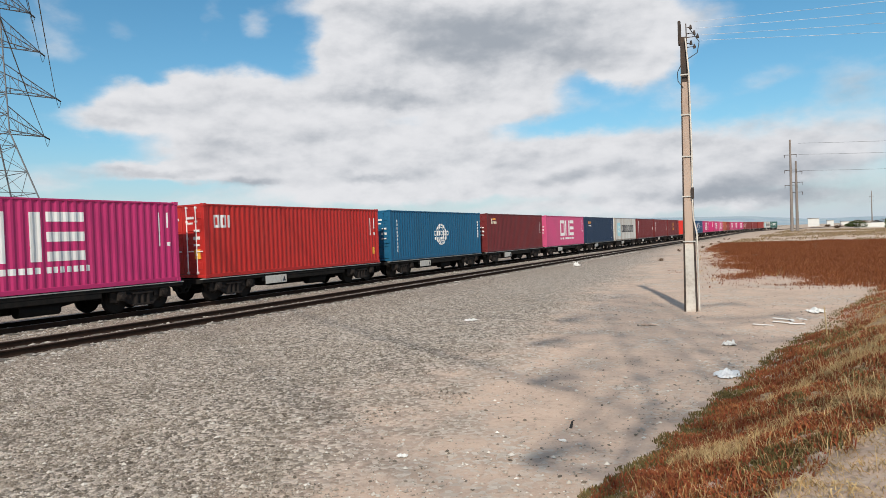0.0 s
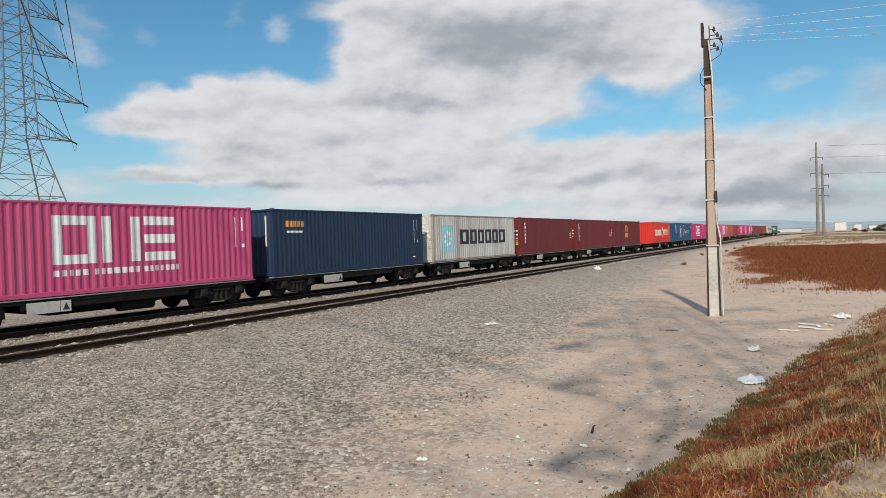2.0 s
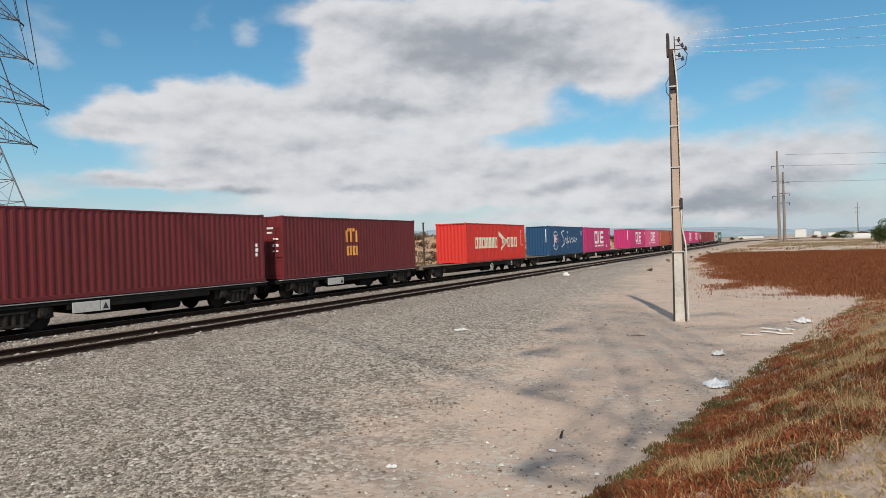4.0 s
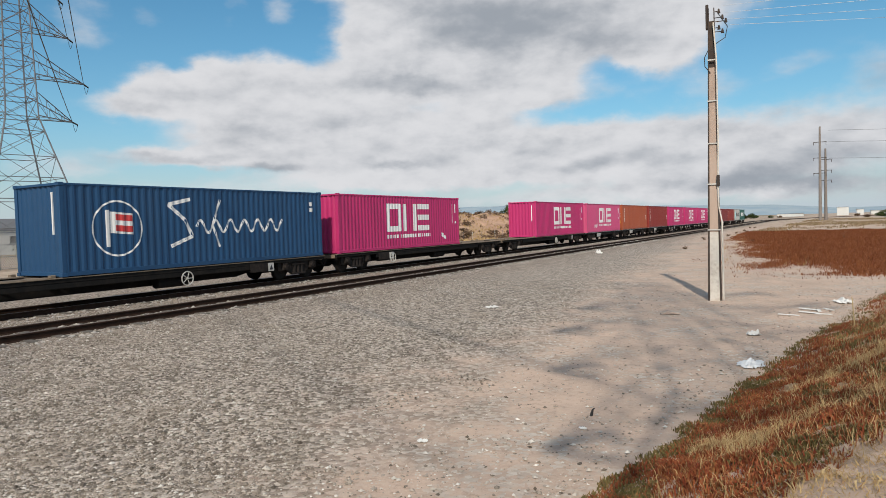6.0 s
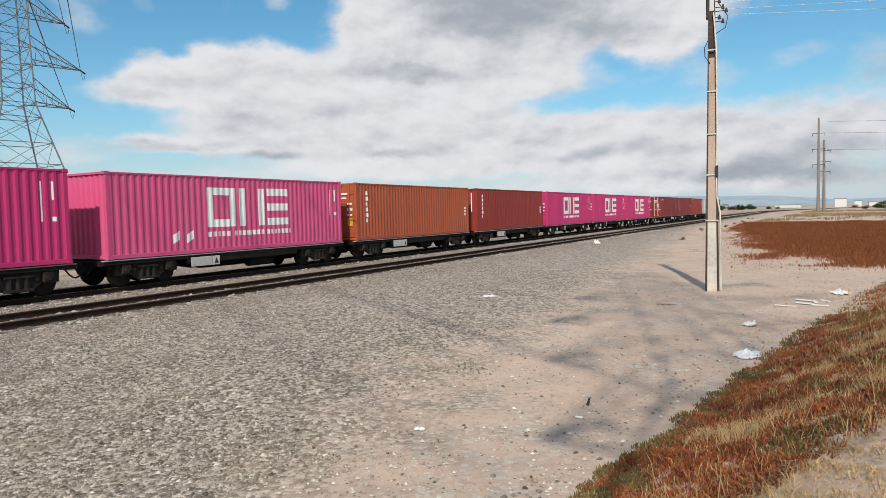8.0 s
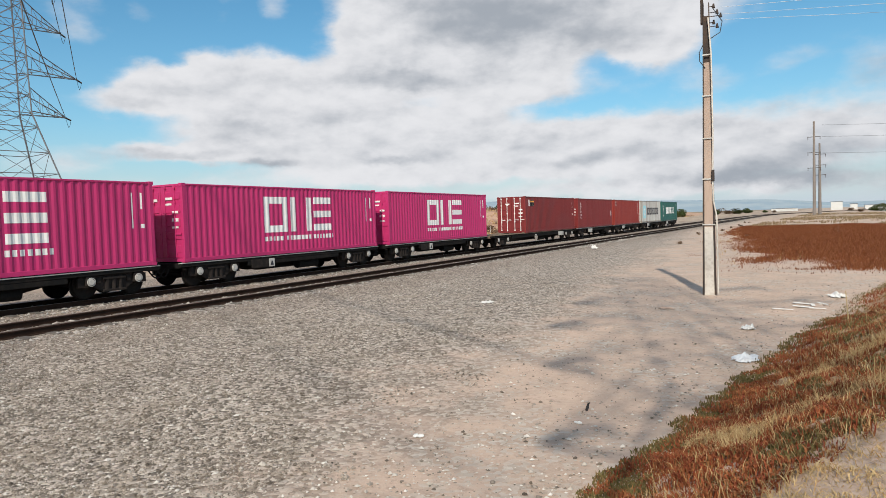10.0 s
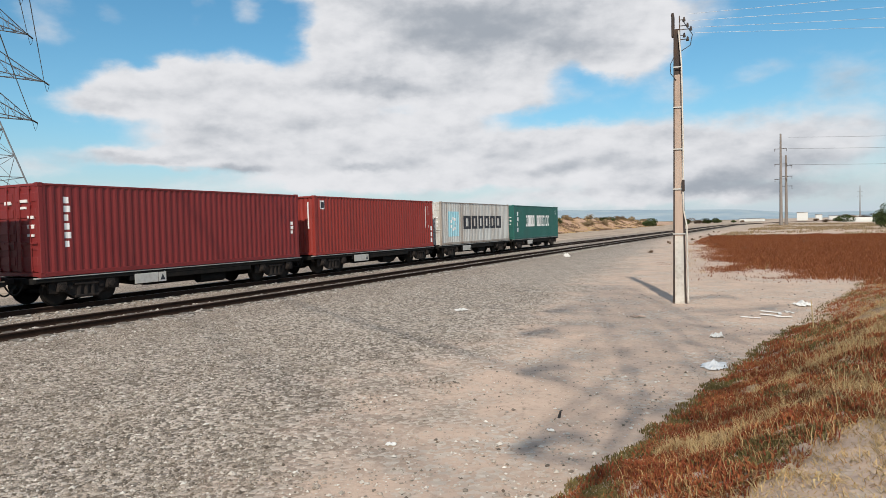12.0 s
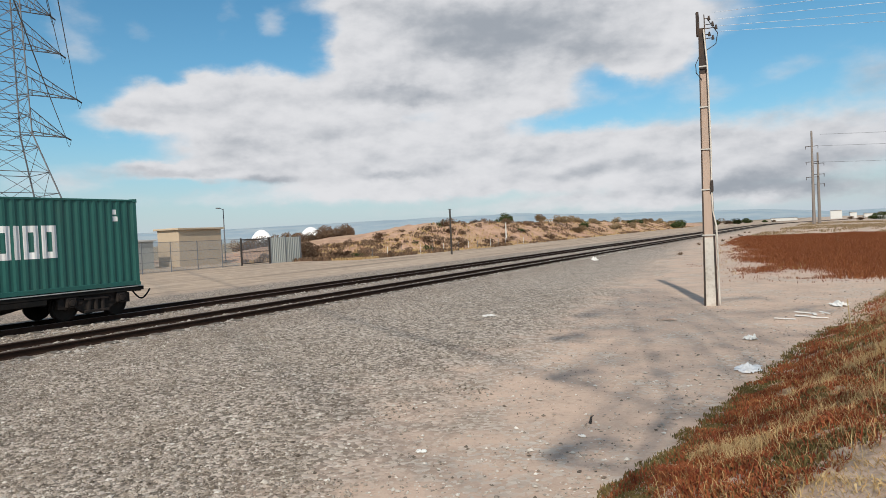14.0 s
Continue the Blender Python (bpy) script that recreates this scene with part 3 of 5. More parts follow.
def mark_stripes(c, mat, y=5.25, z=2.5, low=1.3):
    strip(c, y, y + 0.05, low, z, mat, "thin_stripe")
    strip(c, y + 0.34, y + 0.40, z - 0.55, z, mat, "thin_stripe")
    strip(c, y + 0.33, y + 0.46, low, low + 0.14, mat, "small_block")


def door_labels(c, mat, yellow=True):
    """White notices and a yellow one on the door end."""
    for x, z, w, h in ((0.25, 2.3, 0.5, 0.12), (0.3, 2.1, 0.35, 0.10), (0.62, 1.5, 0.4, 0.16), (0.62, 1.25, 0.36, 0.10), (-0.5, 2.25, 0.4, 0.14), (0.65, 1.8, 0.36, 0.12)):
        bm = bmesh.new()
        box(bm, x, x + w * 0.85, -HALF - 0.006, -HALF + 0.03, z, z + h * 0.75)
        part("notice", bm, mat, c)
    if yellow:
        bm = bmesh.new()
        box(bm, 0.66, 0.96, -HALF - 0.008, -HALF + 0.03, 0.75, 1.12)
        part("sticker", bm, MAT_YELLOW, c, "yellow notice")


def make_container(label, body, doors, mark, bars=None):
    """One forty-foot box; local y runs along it, its lit long side faces +x, its leading end -y."""
    c = thing("shipping_container", label, "container", "containers on the train")
    trim = RUSTED if body == GREYWHITE else body
    part_of("side_panel", SIDE_ME, body, c)
    part_of("side_panel", SIDE_ME, body, c, at=TURN)
    part_of("roof", ROOF_ME, body, c)
    part_of("floor", FLOOR_ME, MAT_UNDER, c)
    for m in (Matrix(), TURN):
        part_of("top_rail", TOP_ME, trim, c, at=m)
        part_of("bottom_rail", BOTTOM_ME, trim, c, at=m)
    for y in (-HALF + 0.06, HALF - 0.06):
        part_of("end_header", HEAD_ME, body, c, at=pose(0, y, 0))
        part_of("end_sill", SILL_ME, body, c, at=pose(0, y, 0))
    for x in (-SIDE + 0.079, SIDE - 0.079):
        for y in (-HALF + 0.079, HALF - 0.079):
            part_of("corner_post", POST_ME, trim, c, at=pose(x, y, 0))
            for z in (0.0, TALL - 0.118):
                part_of("corner_casting", CAST_ME, trim, c, at=pose(x + math.copysign(0.002, x), y + math.copysign(0.01, y), z))
    part_of("end_panel", END_ME, body, c, at=pose(0, HALF - 0.05, 0, 0, 0, 180) if doors else pose(0, -HALF + 0.05, 0))
    far_end = -HALF + 0.03 if doors else HALF - 0.03
    for k, flip in ((0, 1), (1, -1)):
        m = pose(0, far_end, 0) if doors else pose(0, far_end, 0, 0, 0, 180)
        leaf = part_of("door", DOOR_ME, body, c, at=m @ pose(0 if k == 0 else -SIDE + 0.08, 0, 0))
        for x in (0.28, 0.78):
            part_of("lock_rod", ROD_ME, bars or body, leaf, at=pose(x, -0.035, 0))
    mark(c)
    return c


# what stands painted on each box
def mark_one(c):
    mark_square_bars(c, MAT_WHITE)
    mark_stripes(c, MAT_WHITE)


def mark_one_patched(c):
    mark_one(c)
    for y in (-3.55, -2.95):
        strip(c, y, y + 0.3, 0.4, 0.72, MAT_WHITE, "paint_patch", shear=0.5)


def mark_one_splash(c):
    mark_one(c)
    strip(c, 3.85, 4.12, 0.55, 0.8, MAT_WHITE, "paint_patch", shear=-0.4)
    strip(c, 4.15, 4.4, 0.42, 0.62, MAT_WHITE, "paint_patch", shear=-0.3)


def mark_red(c):
    bars_row(c, -5.6, 1.95, 0.5, (0.3, 0.3, 0.12), 0.07, MAT_WHITE)
    mark_stripes(c, MAT_WHITE, 5.3, 2.4, 1.5)
    strip(c, 5.45, 5.65, 0.5, 0.85, MAT_YELLOW, "sticker")


def mark_blue_globe(c):
    mark_globe(c, MAT_WHITE)
    mark_column(c, MAT_WHITE, -5.4, 2.4, 9, 0.17)
    mark_column(c, MAT_WHITE, 5.6, 2.34, 6, 0.16)


def mark_shield(c):
    strip(c, -5.05, -4.35, 2.40, 2.54, MAT_ORANGE)
    strip(c, -5.25, -5.1, 2.34, 2.5, MAT_CREAM, "small_block")
    bars_row(c, -5.25, 2.10, 0.2, (0.15,) * 5, 0.05, MAT_CREAM)
    mark_stripes(c, MAT_WHITE, 5.4, 2.3, 1.3)


def mark_navy(c):
    bars_row(c, -5.3, 2.12, 0.26, (0.2,) * 5, 0.05, MAT_ORANGE)
    strip(c, -5.2, -4.2, 1.86, 1.95, MAT_WHITE, "small_block")
    mark_stripes(c, MAT_WHITE, 5.15, 2.5, 1.25)
    strip(c, 5.0, 5.3, 0.42, 0.48, MAT_WHITE, "small_block")


def mark_six_blocks(c):
    strip(c, -5.1, -3.45, 0.55, 2.25, MAT_CYAN, "pale_square")
    for k in range(7):
        a = 2 * math.pi * k / 7
        y, z = -4.28 + 0.38 * math.cos(a), 1.4 + 0.38 * math.sin(a)
        bm = bmesh.new()
        folded(bm, y - 0.1, y + 0.1, z - 0.1, z + 0.1, 0.009)
        part("small_block", bm, MAT_WHITE, c)
    bars_row(c, -2.66, 1.02, 0.95, (1.25, 1.05, 0.95, 1.0, 0.95, 1.05), 0.15, MAT_BLACK)


def mark_letters_down(c):
    mark_column(c, MAT_WHITE, -5.3, 2.55, 6, 0.22)
    mark_column(c, MAT_WHITE, 5.55, 1.7, 3, 0.16)


def mark_gold_stack(c):
    strip(c, -1.2, -1.0, 1.65, 2.25, MAT_ORANGE)
    strip(c, -0.75, -0.58, 1.65, 2.25, MAT_ORANGE)
    strip(c, -0.32, -0.12, 1.65, 2.25, MAT_ORANGE)
    strip(c, -1.0, -0.3, 2.2, 2.36, MAT_ORANGE)
    bars_row(c, -1.1, 0.95, 0.5, (0.42, 0.42), 0.12, MAT_ORANGE)


def mark_sail(c):
    bars_row(c, -4.57, 1.0, 0.82, (0.55, 0.5, 0.7, 0.45, 0.5, 0.5, 0.55), 0.1, MAT_CREAM)
    strip(c, 0.1, 1.75, 1.95, 2.3, MAT_CREAM, "painted_sail", shear=-0.42)
    strip(c, 0.5, 1.85, 0.72, 0.98, MAT_CREAM, "painted_sail", shear=0.55)
    strip(c, 0.75, 1.35, 1.3, 1.62, MAT_CREAM, "painted_sail", shear=0.1)
    bars_row(c, 2.0, 1.02, 0.82, (0.55, 0.72, 0.7), 0.1, MAT_CREAM)
    mark_stripes(c, MAT_CREAM, 5.1, 2.42, 1.05)


def mark_script(c):
    hoop(c, -4.17, 1.45, 0.92, 0.92, 0.06, MAT_WHITE)
    strip(c, -4.6, -4.45, 0.85, 2.05, MAT_WHITE, "flag_staff")
    strip(c, -4.44, -3.6, 1.3, 2.0, MAT_WHITE, "painted_flag", shear=-0.08)
    for z in (1.36, 1.72):
        bm = bmesh.new()
        folded(bm, -4.25, -3.62, z, z + 0.2, 0.008, -0.08)
        part("flag_band", bm, MAT_REDPATCH, c)
    # a flowing white line in place of the name
    line = ((-1.25, 2.45), (-2.2, 2.25), (-1.5, 1.7), (-1.2, 1.1), (-2.2, 0.75))
    flow = [(-1.0 + 0.11 * k, 1.45 + 0.25 * math.sin(k * 0.95)) for k in range(42)]
    for pts, w in ((line, 0.13), (flow, 0.09), (((0.15, 2.45), (-0.25, 1.5), (0.1, 0.6)), 0.09)):
        bm = bmesh.new()
        prev = None
        fine = []
        for a, b in zip(pts, pts[1:]):
            for k in range(30):
                fine.append((a[0] + (b[0] - a[0]) * k / 30, a[1] + (b[1] - a[1]) * k / 30))
        for (y0, z0), (y1, z1) in zip(fine, fine[1:]):
            d = Vector((y1 - y0, z1 - z0)).normalized() * w / 2
            pair = [bm.verts.new((SIDE - 0.007 - wave_depth(y0 + e * d.y), y0 + e * d.y, z0 - e * d.x)) for e in (-1, 1)]
            if prev:
                bm.faces.new((prev[0], prev[1], pair[1], pair[0]))
            prev = pair
        part("painted_stroke", bm, MAT_WHITE, c)
    mark_column(c, MAT_WHITE, 5.3, 2.5, 2, 0.2)


def mark_black_square(c):
    strip(c, -5.4, -5.15, 2.1, 2.62, MAT_WHITE)
    strip(c, -5.1, -4.2, 2.1, 2.62, MAT_BLACK, "black_panel")
    bm = bmesh.new()
    folded(bm, -4.95, -4.25, 2.42, 2.54, 0.008)
    part("small_block", bm, MAT_ORANGE, c)
    bars_row(c, -5.02, 2.16, 0.15, (0.11,) * 6, 0.03, MAT_CREAM)
    mark_stripes(c, MAT_WHITE, 5.2, 2.5, 1.3)


def mark_small_square(c):
    strip(c, -5.66, -5.3, 2.24, 2.66, MAT_WHITE, "white_square")
    bm = bmesh.new()
    folded(bm, -5.60, -5.35, 2.29, 2.60, 0.008)
    part("black_panel", bm, MAT_BLACK, c)
    mark_stripes(c, MAT_WHITE, 5.1, 2.55, 1.2)
    mark_column(c, MAT_WHITE, 5.75, 1.4, 3, 0.3)


def mark_two_words(c):
    bars_row(c, -3.16, 1.06, 0.98, (0.4, 0.4, 0.18, 0.45, 0.45), 0.08, MAT_WHITE)
    bars_row(c, -0.25, 1.06, 0.98, (0.42, 0.44, 0.18, 0.44, 0.44, 0.18, 0.46, 0.46), 0.08, MAT_WHITE)
    mark_column(c, MAT_WHITE, -5.4, 2.45, 4, 0.36)
    mark_column(c, MAT_WHITE, 5.2, 2.6, 2, 0.18)


# label, paint, doors at the leading end, marks, colour of the door bars
LOAD = (
    ("magenta steel container with large white block lettering", PINK, False, mark_one, None),
    ("bright red steel container with white door bars", RED, True, mark_red, MAT_WHITE),
    ("sea-blue steel container with a white ringed globe emblem", TEAL, True, mark_blue_globe, None),
    ("dark maroon steel container with a small orange and white emblem", DARKMAROON, True, mark_shield, None),
    ("faded pink steel container with large white block lettering", LIGHTPINK, True, mark_one, None),
    ("plain navy steel container with small orange lettering", NAVY, False, mark_navy, None),
    ("weathered grey-white steel container with black lettering", GREYWHITE, True, mark_six_blocks, None),
    ("dark maroon steel container with white letters down its side", DARKMAROON, True, mark_letters_down, None),
    ("maroon steel container with white letters down its side", DARKMAROON, True, mark_letters_down, None),
    ("maroon steel container with a gold emblem", DARKMAROON, True, mark_gold_stack, None),
    ("scarlet steel container with cream lettering and a sail emblem", SCARLET, False, mark_sail, None),
    ("royal blue steel container with a white flag emblem and script", ROYAL, False, mark_script, None),
    ("magenta steel container with white lettering and a white splash", PINK, False, mark_one_splash, None),
    ("magenta steel container with a plain folded end", PINK, False, mark_one, None),
    ("faded pink steel container with two white paint patches", LIGHTPINK, False, mark_one_patched, None),
    ("rust-orange steel container with white letters down its side", RUST, True, mark_letters_down, None),
    ("brick-red steel container with a white notice on its end", BRICK, False, mark_letters_down, None),
    ("magenta steel container with large white block lettering", PINK, True, mark_one, None),
    ("magenta steel container with large white block lettering", PINK, True, mark_one, None),
    ("magenta steel container with doors at its leading end", PINK, True, mark_one, None),
    ("maroon steel container with white door bars and a black emblem", MAROON, True, mark_black_square, MAT_WHITE),
    ("maroon steel container with white letters down its side", MAROON, True, mark_letters_down, None),
    ("brick-red steel container with a small black and white square", BRICK, False, mark_small_square, None),
    ("rust-stained grey-white steel container with black lettering", GREYWHITE, True, mark_six_blocks, None),
    ("sea-green steel container with white lettering, last of the train", GREEN, True, mark_two_words, None),
)
# wagons with an empty bay before (-1) or behind (1) their box
EMPTY_BAY = {10: -1, 11: -1, 12: 1, 13: -1, 20: -1}
STEP, FIRST = 13.407, 5.203
WIDER = {9: 19.728, 10: 19.311, 12: 25.425, 19: 19.405}   # the longer steps, after these boxes
SPEED, SLOWING = 25.605, 0.020
DECK = 1.126                                               # height of the boxes' feet


# ---- flat wagons ----
def wheel_mesh(bm):
    rod(bm, (-0.06, 0, 0), (0.06, 0, 0), 0.42, sides=28)
    rod(bm, (-0.085, 0, 0), (-0.055, 0, 0), 0.455, 0.455, sides=28)
    rod(bm, (0.05, 0, 0), (0.10, 0, 0), 0.16, 0.12, sides=14)
    ring(bm, (0.06, 0, 0), 0.37, 0.025, segs=28)


def axle_mesh(bm):
    rod(bm, (-1.02, 0, 0), (1.02, 0, 0), 0.075, sides=10)


def side_frame_mesh(bm):
    """A cast bogie frame with an arched top, a window for the springs and two axle boxes; faces +x."""
    outline = ((-1.22, 0.42), (-1.22, 0.72), (-0.98, 0.80), (-0.55, 0.78), (-0.30, 0.86), (0.30, 0.86), (0.55, 0.78), (0.98, 0.80), (1.22, 0.72), (1.22, 0.42),
               (0.98, 0.40), (0.72, 0.44), (0.40, 0.24), (-0.40, 0.24), (-0.72, 0.44), (-0.98, 0.40))
    a = [bm.verts.new((-0.05, y, z)) for y, z in outline]
    b = [bm.verts.new((0.05, y, z)) for y, z in outline]
    bm.faces.new(a[::-1])
    bm.faces.new(b)
    for k in range(len(a)):
        bm.faces.new((a[k], a[(k + 1) % len(a)], b[(k + 1) % len(a)], b[k]))
    for y in (-0.24, 0.0, 0.24):
        rod(bm, (0.045, y, 0.30), (0.045, y, 0.62), 0.075, sides=10)
    box(bm, 0.03, 0.13, -0.42, 0.42, 0.62, 0.70, 0.01)
    box(bm, 0.03, 0.13, -0.42, 0.42, 0.22, 0.30, 0.01)
    for y in (-0.85, 0.85):
        box(bm, 0.03, 0.16, y - 0.16, y + 0.16, 0.44, 0.76, 0.03)
    box(bm, 0.04, 0.09, -0.62, -0.46, 0.50, 0.66, 0.01)
    box(bm, 0.04, 0.09, 0.46, 0.62, 0.50, 0.66, 0.01)


def cap_mesh(bm):
    rod(bm, (0.0, 0, 0), (0.05, 0, 0), 0.115, 0.09, sides=14)
    ring(bm, (0.02, 0, 0), 0.13, 0.018, segs=16)


def bolster_mesh(bm):
    box(bm, -1.0, 1.0, -0.22, 0.22, 0.42, 0.80, 0.03)


def hand_wheel_mesh(bm):
    ring(bm, (0, 0, 0), 0.25, 0.022, segs=22)
    for k in range(5):
        a = 2 * math.pi * k / 5
        rod(bm, (0, 0, 0), (0, 0.25 * math.cos(a), 0.25 * math.sin(a)), 0.016)
    rod(bm, (-0.12, 0, 0), (0.03, 0, 0), 0.04, sides=8)


WHEEL_ME, AXLE_ME, FRAME_ME, CAP_ME, BOLSTER_ME, HAND_ME = mesh_of(wheel_mesh), mesh_of(axle_mesh), mesh_of(side_frame_mesh), mesh_of(cap_mesh), mesh_of(bolster_mesh), mesh_of(hand_wheel_mesh)


def make_bogie(wagon, y, bright):
    b = part_of("bogie", BOLSTER_ME, MAT_BOGIE, wagon, at=pose(0, y, RAIL_TOP))
    for x in (-1.0, 1.0):
        part_of("side_frame", FRAME_ME, MAT_BOGIE, b, at=pose(x, 0, 0, 0, 0, 0 if x > 0 else 180))
        for q in (-0.85, 0.85):
            part_of("wheel", WHEEL_ME, MAT_WHEEL, b, at=pose(x * 0.76, q, 0.455, 0, 0, 0 if x > 0 else 180))
            part_of("axle_cap", CAP_ME, MAT_PLATE if bright else MAT_BOGIE, b, at=pose(x * 1.16, q, 0.58, 0, 0, 0 if x > 0 else 180))
    for q in (-0.85, 0.85):
        part_of("axle", AXLE_ME, MAT_WHEEL, b, at=pose(0, q, 0.455))


def make_wagon(label, y0, y1, front, rear, bright, bay, brake=-1.5):
    """A skeletal flat from y0 to y1, with its bogies' centres at front and rear; y counts from the middle of its box."""
    w = thing("flat_wagon", label, "wagon", "wagons of the train")
    top = DECK - 0.012
    for x in (-1, 1):
        bm = bmesh.new()
        a, b = (x * 1.17, x * 1.05) if x < 0 else (1.05, 1.17)
        box(bm, a, b, y0, y1, top - 0.16, top - 0.035, 0.01)
        box(bm, a + 0.01, b - 0.01, front + 1.6, rear - 1.6, top - 0.34, top - 0.16, 0.02)
        part("side_sill", bm, MAT_UNDER, w)
        bm = bmesh.new()
        c, d = (x * 1.20, x * 1.03) if x < 0 else (1.03, 1.20)
        box(bm, c, d, y0, y1, top - 0.034, top, 0.006)
        part("sill_edge", bm, MAT_DECK if bay else MAT_SILL, w, "worn edge of the deck")
    bm = bmesh.new()
    box(bm, -0.28, 0.28, y0, y1, top - 0.36, top - 0.03, 0.02)
    m = (front + rear) / 2
    # fish-bellied middle
    for x in (-0.32, 0.24):
        low = [bm.verts.new((x + e, y, z)) for e in (0, 0.08) for y, z in ((front + 1.5, top - 0.36), (front + 2.9, top - 0.62), (rear - 2.9, top - 0.62), (rear - 1.5, top - 0.36))]
        bm.faces.new(low[:4])
        bm.faces.new(low[4:][::-1])
        for k in range(4):
            bm.faces.new((low[k], low[k + 4], low[(k + 1) % 4 + 4], low[(k + 1) % 4]))
    part("centre_sill", bm, MAT_UNDER, w)
    y = y0 + 0.1
    while y < y1:
        bm = bmesh.new()
        box(bm, -1.05, 1.05, y - 0.09, y + 0.09, top - 0.2, top - 0.02, 0.01)
        part("cross_member", bm, MAT_DECK if bay else MAT_UNDER, w)
        y += (y1 - y0 - 0.2) / (9 if bay else 6) - 1e-6
    if bay:
        a, b = (y0, -HALF - 0.15) if bay < 0 else (HALF + 0.15, y1)
        for x0, x1 in ((-1.05, -0.55), (0.55, 1.05)):
            bm = bmesh.new()
            box(bm, x0, x1, a + 0.1, b, top - 0.018, top + 0.012, 0.004)
            part("deck_plate", bm, MAT_DECK, w, "worn rusty deck plate")
        for x in (-1.08, 1.08):
            for q in (a + 0.15, b - 0.1):
                bm = bmesh.new()
                box(bm, x - 0.07, x + 0.07, q - 0.09, q + 0.09, top, top + 0.09, 0.015)
                part("twist_lock", bm, MAT_DECK, w)
        bm = bmesh.new()
        for q in (a + 0.3, (a + b) / 2):
            rod(bm, (-1.0, q, top - 0.05), (1.0, q + 2.2, top - 0.05), 0.05)
        part("deck_brace", bm, MAT_DECK, w)
    make_bogie(w, front, bright)
    make_bogie(w, rear, bright)
    for y, s in ((y0, -1), (y1, 1)):
        bm = bmesh.new()
        box(bm, -0.11, 0.11, min(y, y + s * 0.62), max(y, y + s * 0.62), 0.92, 1.10, 0.02)
        box(bm, -0.2, 0.16, y + s * 0.42 - 0.16, y + s * 0.42 + 0.16, 0.86, 1.14, 0.04)
        part("coupler", bm, MAT_BOGIE, w)
        bm = bmesh.new()
        tube(bm, [(0.55 + 0.0125 * k, y + s * 0.0775 * k, 0.92 - 0.30 * math.sin(math.pi * k / 8)) for k in range(9)], 0.028)
        part("brake_hose", bm, MAT_UNDER, w)
    bm = bmesh.new()
    py = rear - 2.95 if bay < 0 else front + 1.75
    box(bm, 1.174, 1.20, py, py + 0.98, top - 0.46, top - 0.12, 0.008)
    part("data_plate", bm, MAT_PLATE if (bay == 0 and not bright) or brake < -2 else MAT_BOGIE, w, "pale grey number plate")
    bm = bmesh.new()
    box(bm, 1.174, 1.20, py + 1.0, py + 1.33, top - 0.46, top - 0.12, 0.008)
    sign = part("symbol_plate", bm, MAT_PLATE, w, "pale square plate with a dark triangle")
    bm = bmesh.new()
    tri = [bm.verts.new((1.206, py + a, top - b)) for a, b in ((1.06, 0.40), (1.27, 0.40), (1.165, 0.18))]
    bm.faces.new(tri)
    part("triangle", bm, MAT_BLACK, sign)
    bm = bmesh.new()
    box(bm, 0.6, 1.1, py + 0.1, py + 1.1, top - 0.40, top - 0.16)
    part("plate_bracket", bm, MAT_UNDER, w)
    bm = bmesh.new()
    rod(bm, (0.75, m + 0.4, top - 0.5), (0.75, m + 1.7, top - 0.5), 0.2, sides=14)
    part("air_tank", bm, MAT_UNDER, w)
    if bay:
        part_of("hand_wheel", HAND_ME, MAT_PLATE, w, "pale hand-brake wheel", at=pose(1.20, brake, DECK - 0.42))
    return w


def build_train():
    rolling, s = [], FIRST
    for i, (label, body, doors, mark, bars) in enumerate(LOAD):
        centre = s + HALF
        box_ob = make_container(label, body, doors, mark, bars)
        if doors:
            door_labels(box_ob, MAT_WHITE, i in (1, 15, 7))
        if i in (5, 11, 13, 16, 22):
            bm = bmesh.new()
            box(bm, 0.78, 0.84, -HALF + 0.01, -HALF + 0.06, 1.3, 2.6)
            part("end_stripe", bm, MAT_WHITE, box_ob)
        bay = EMPTY_BAY.get(i, 0)
        bright = 17 <= i <= 19
        y0, y1, f, r = -6.25, 6.25, -4.55, 4.55
        if bay < 0:
            y0, f = y0 - 6.2, f - 5.85
        if bay > 0:
            y1, r = y1 + 6.2, r + 5.85
        name = "dark skeletal flat wagon under its container" if not bay else "long rusty flat wagon with one bay empty"
        wagon = make_wagon(name, y0, y1, f, r, bright or i == 20, bay, -3.9 if i == 20 else -1.5)
        rolling += [(box_ob, centre, DECK), (wagon, centre, 0.0)]
        s += WIDER.get(i, STEP)
    return rolling


ROLLING = build_train()


def motions():
    """The train runs towards the camera and past it, slowing a little."""
    times = [0.5 * k for k in range(29)]
    for ob, centre, z in ROLLING:
        walk(ob, [(t, line_pose(centre - SPEED * t + SLOWING * t * t, TRAIN_X, z)) for t in times])


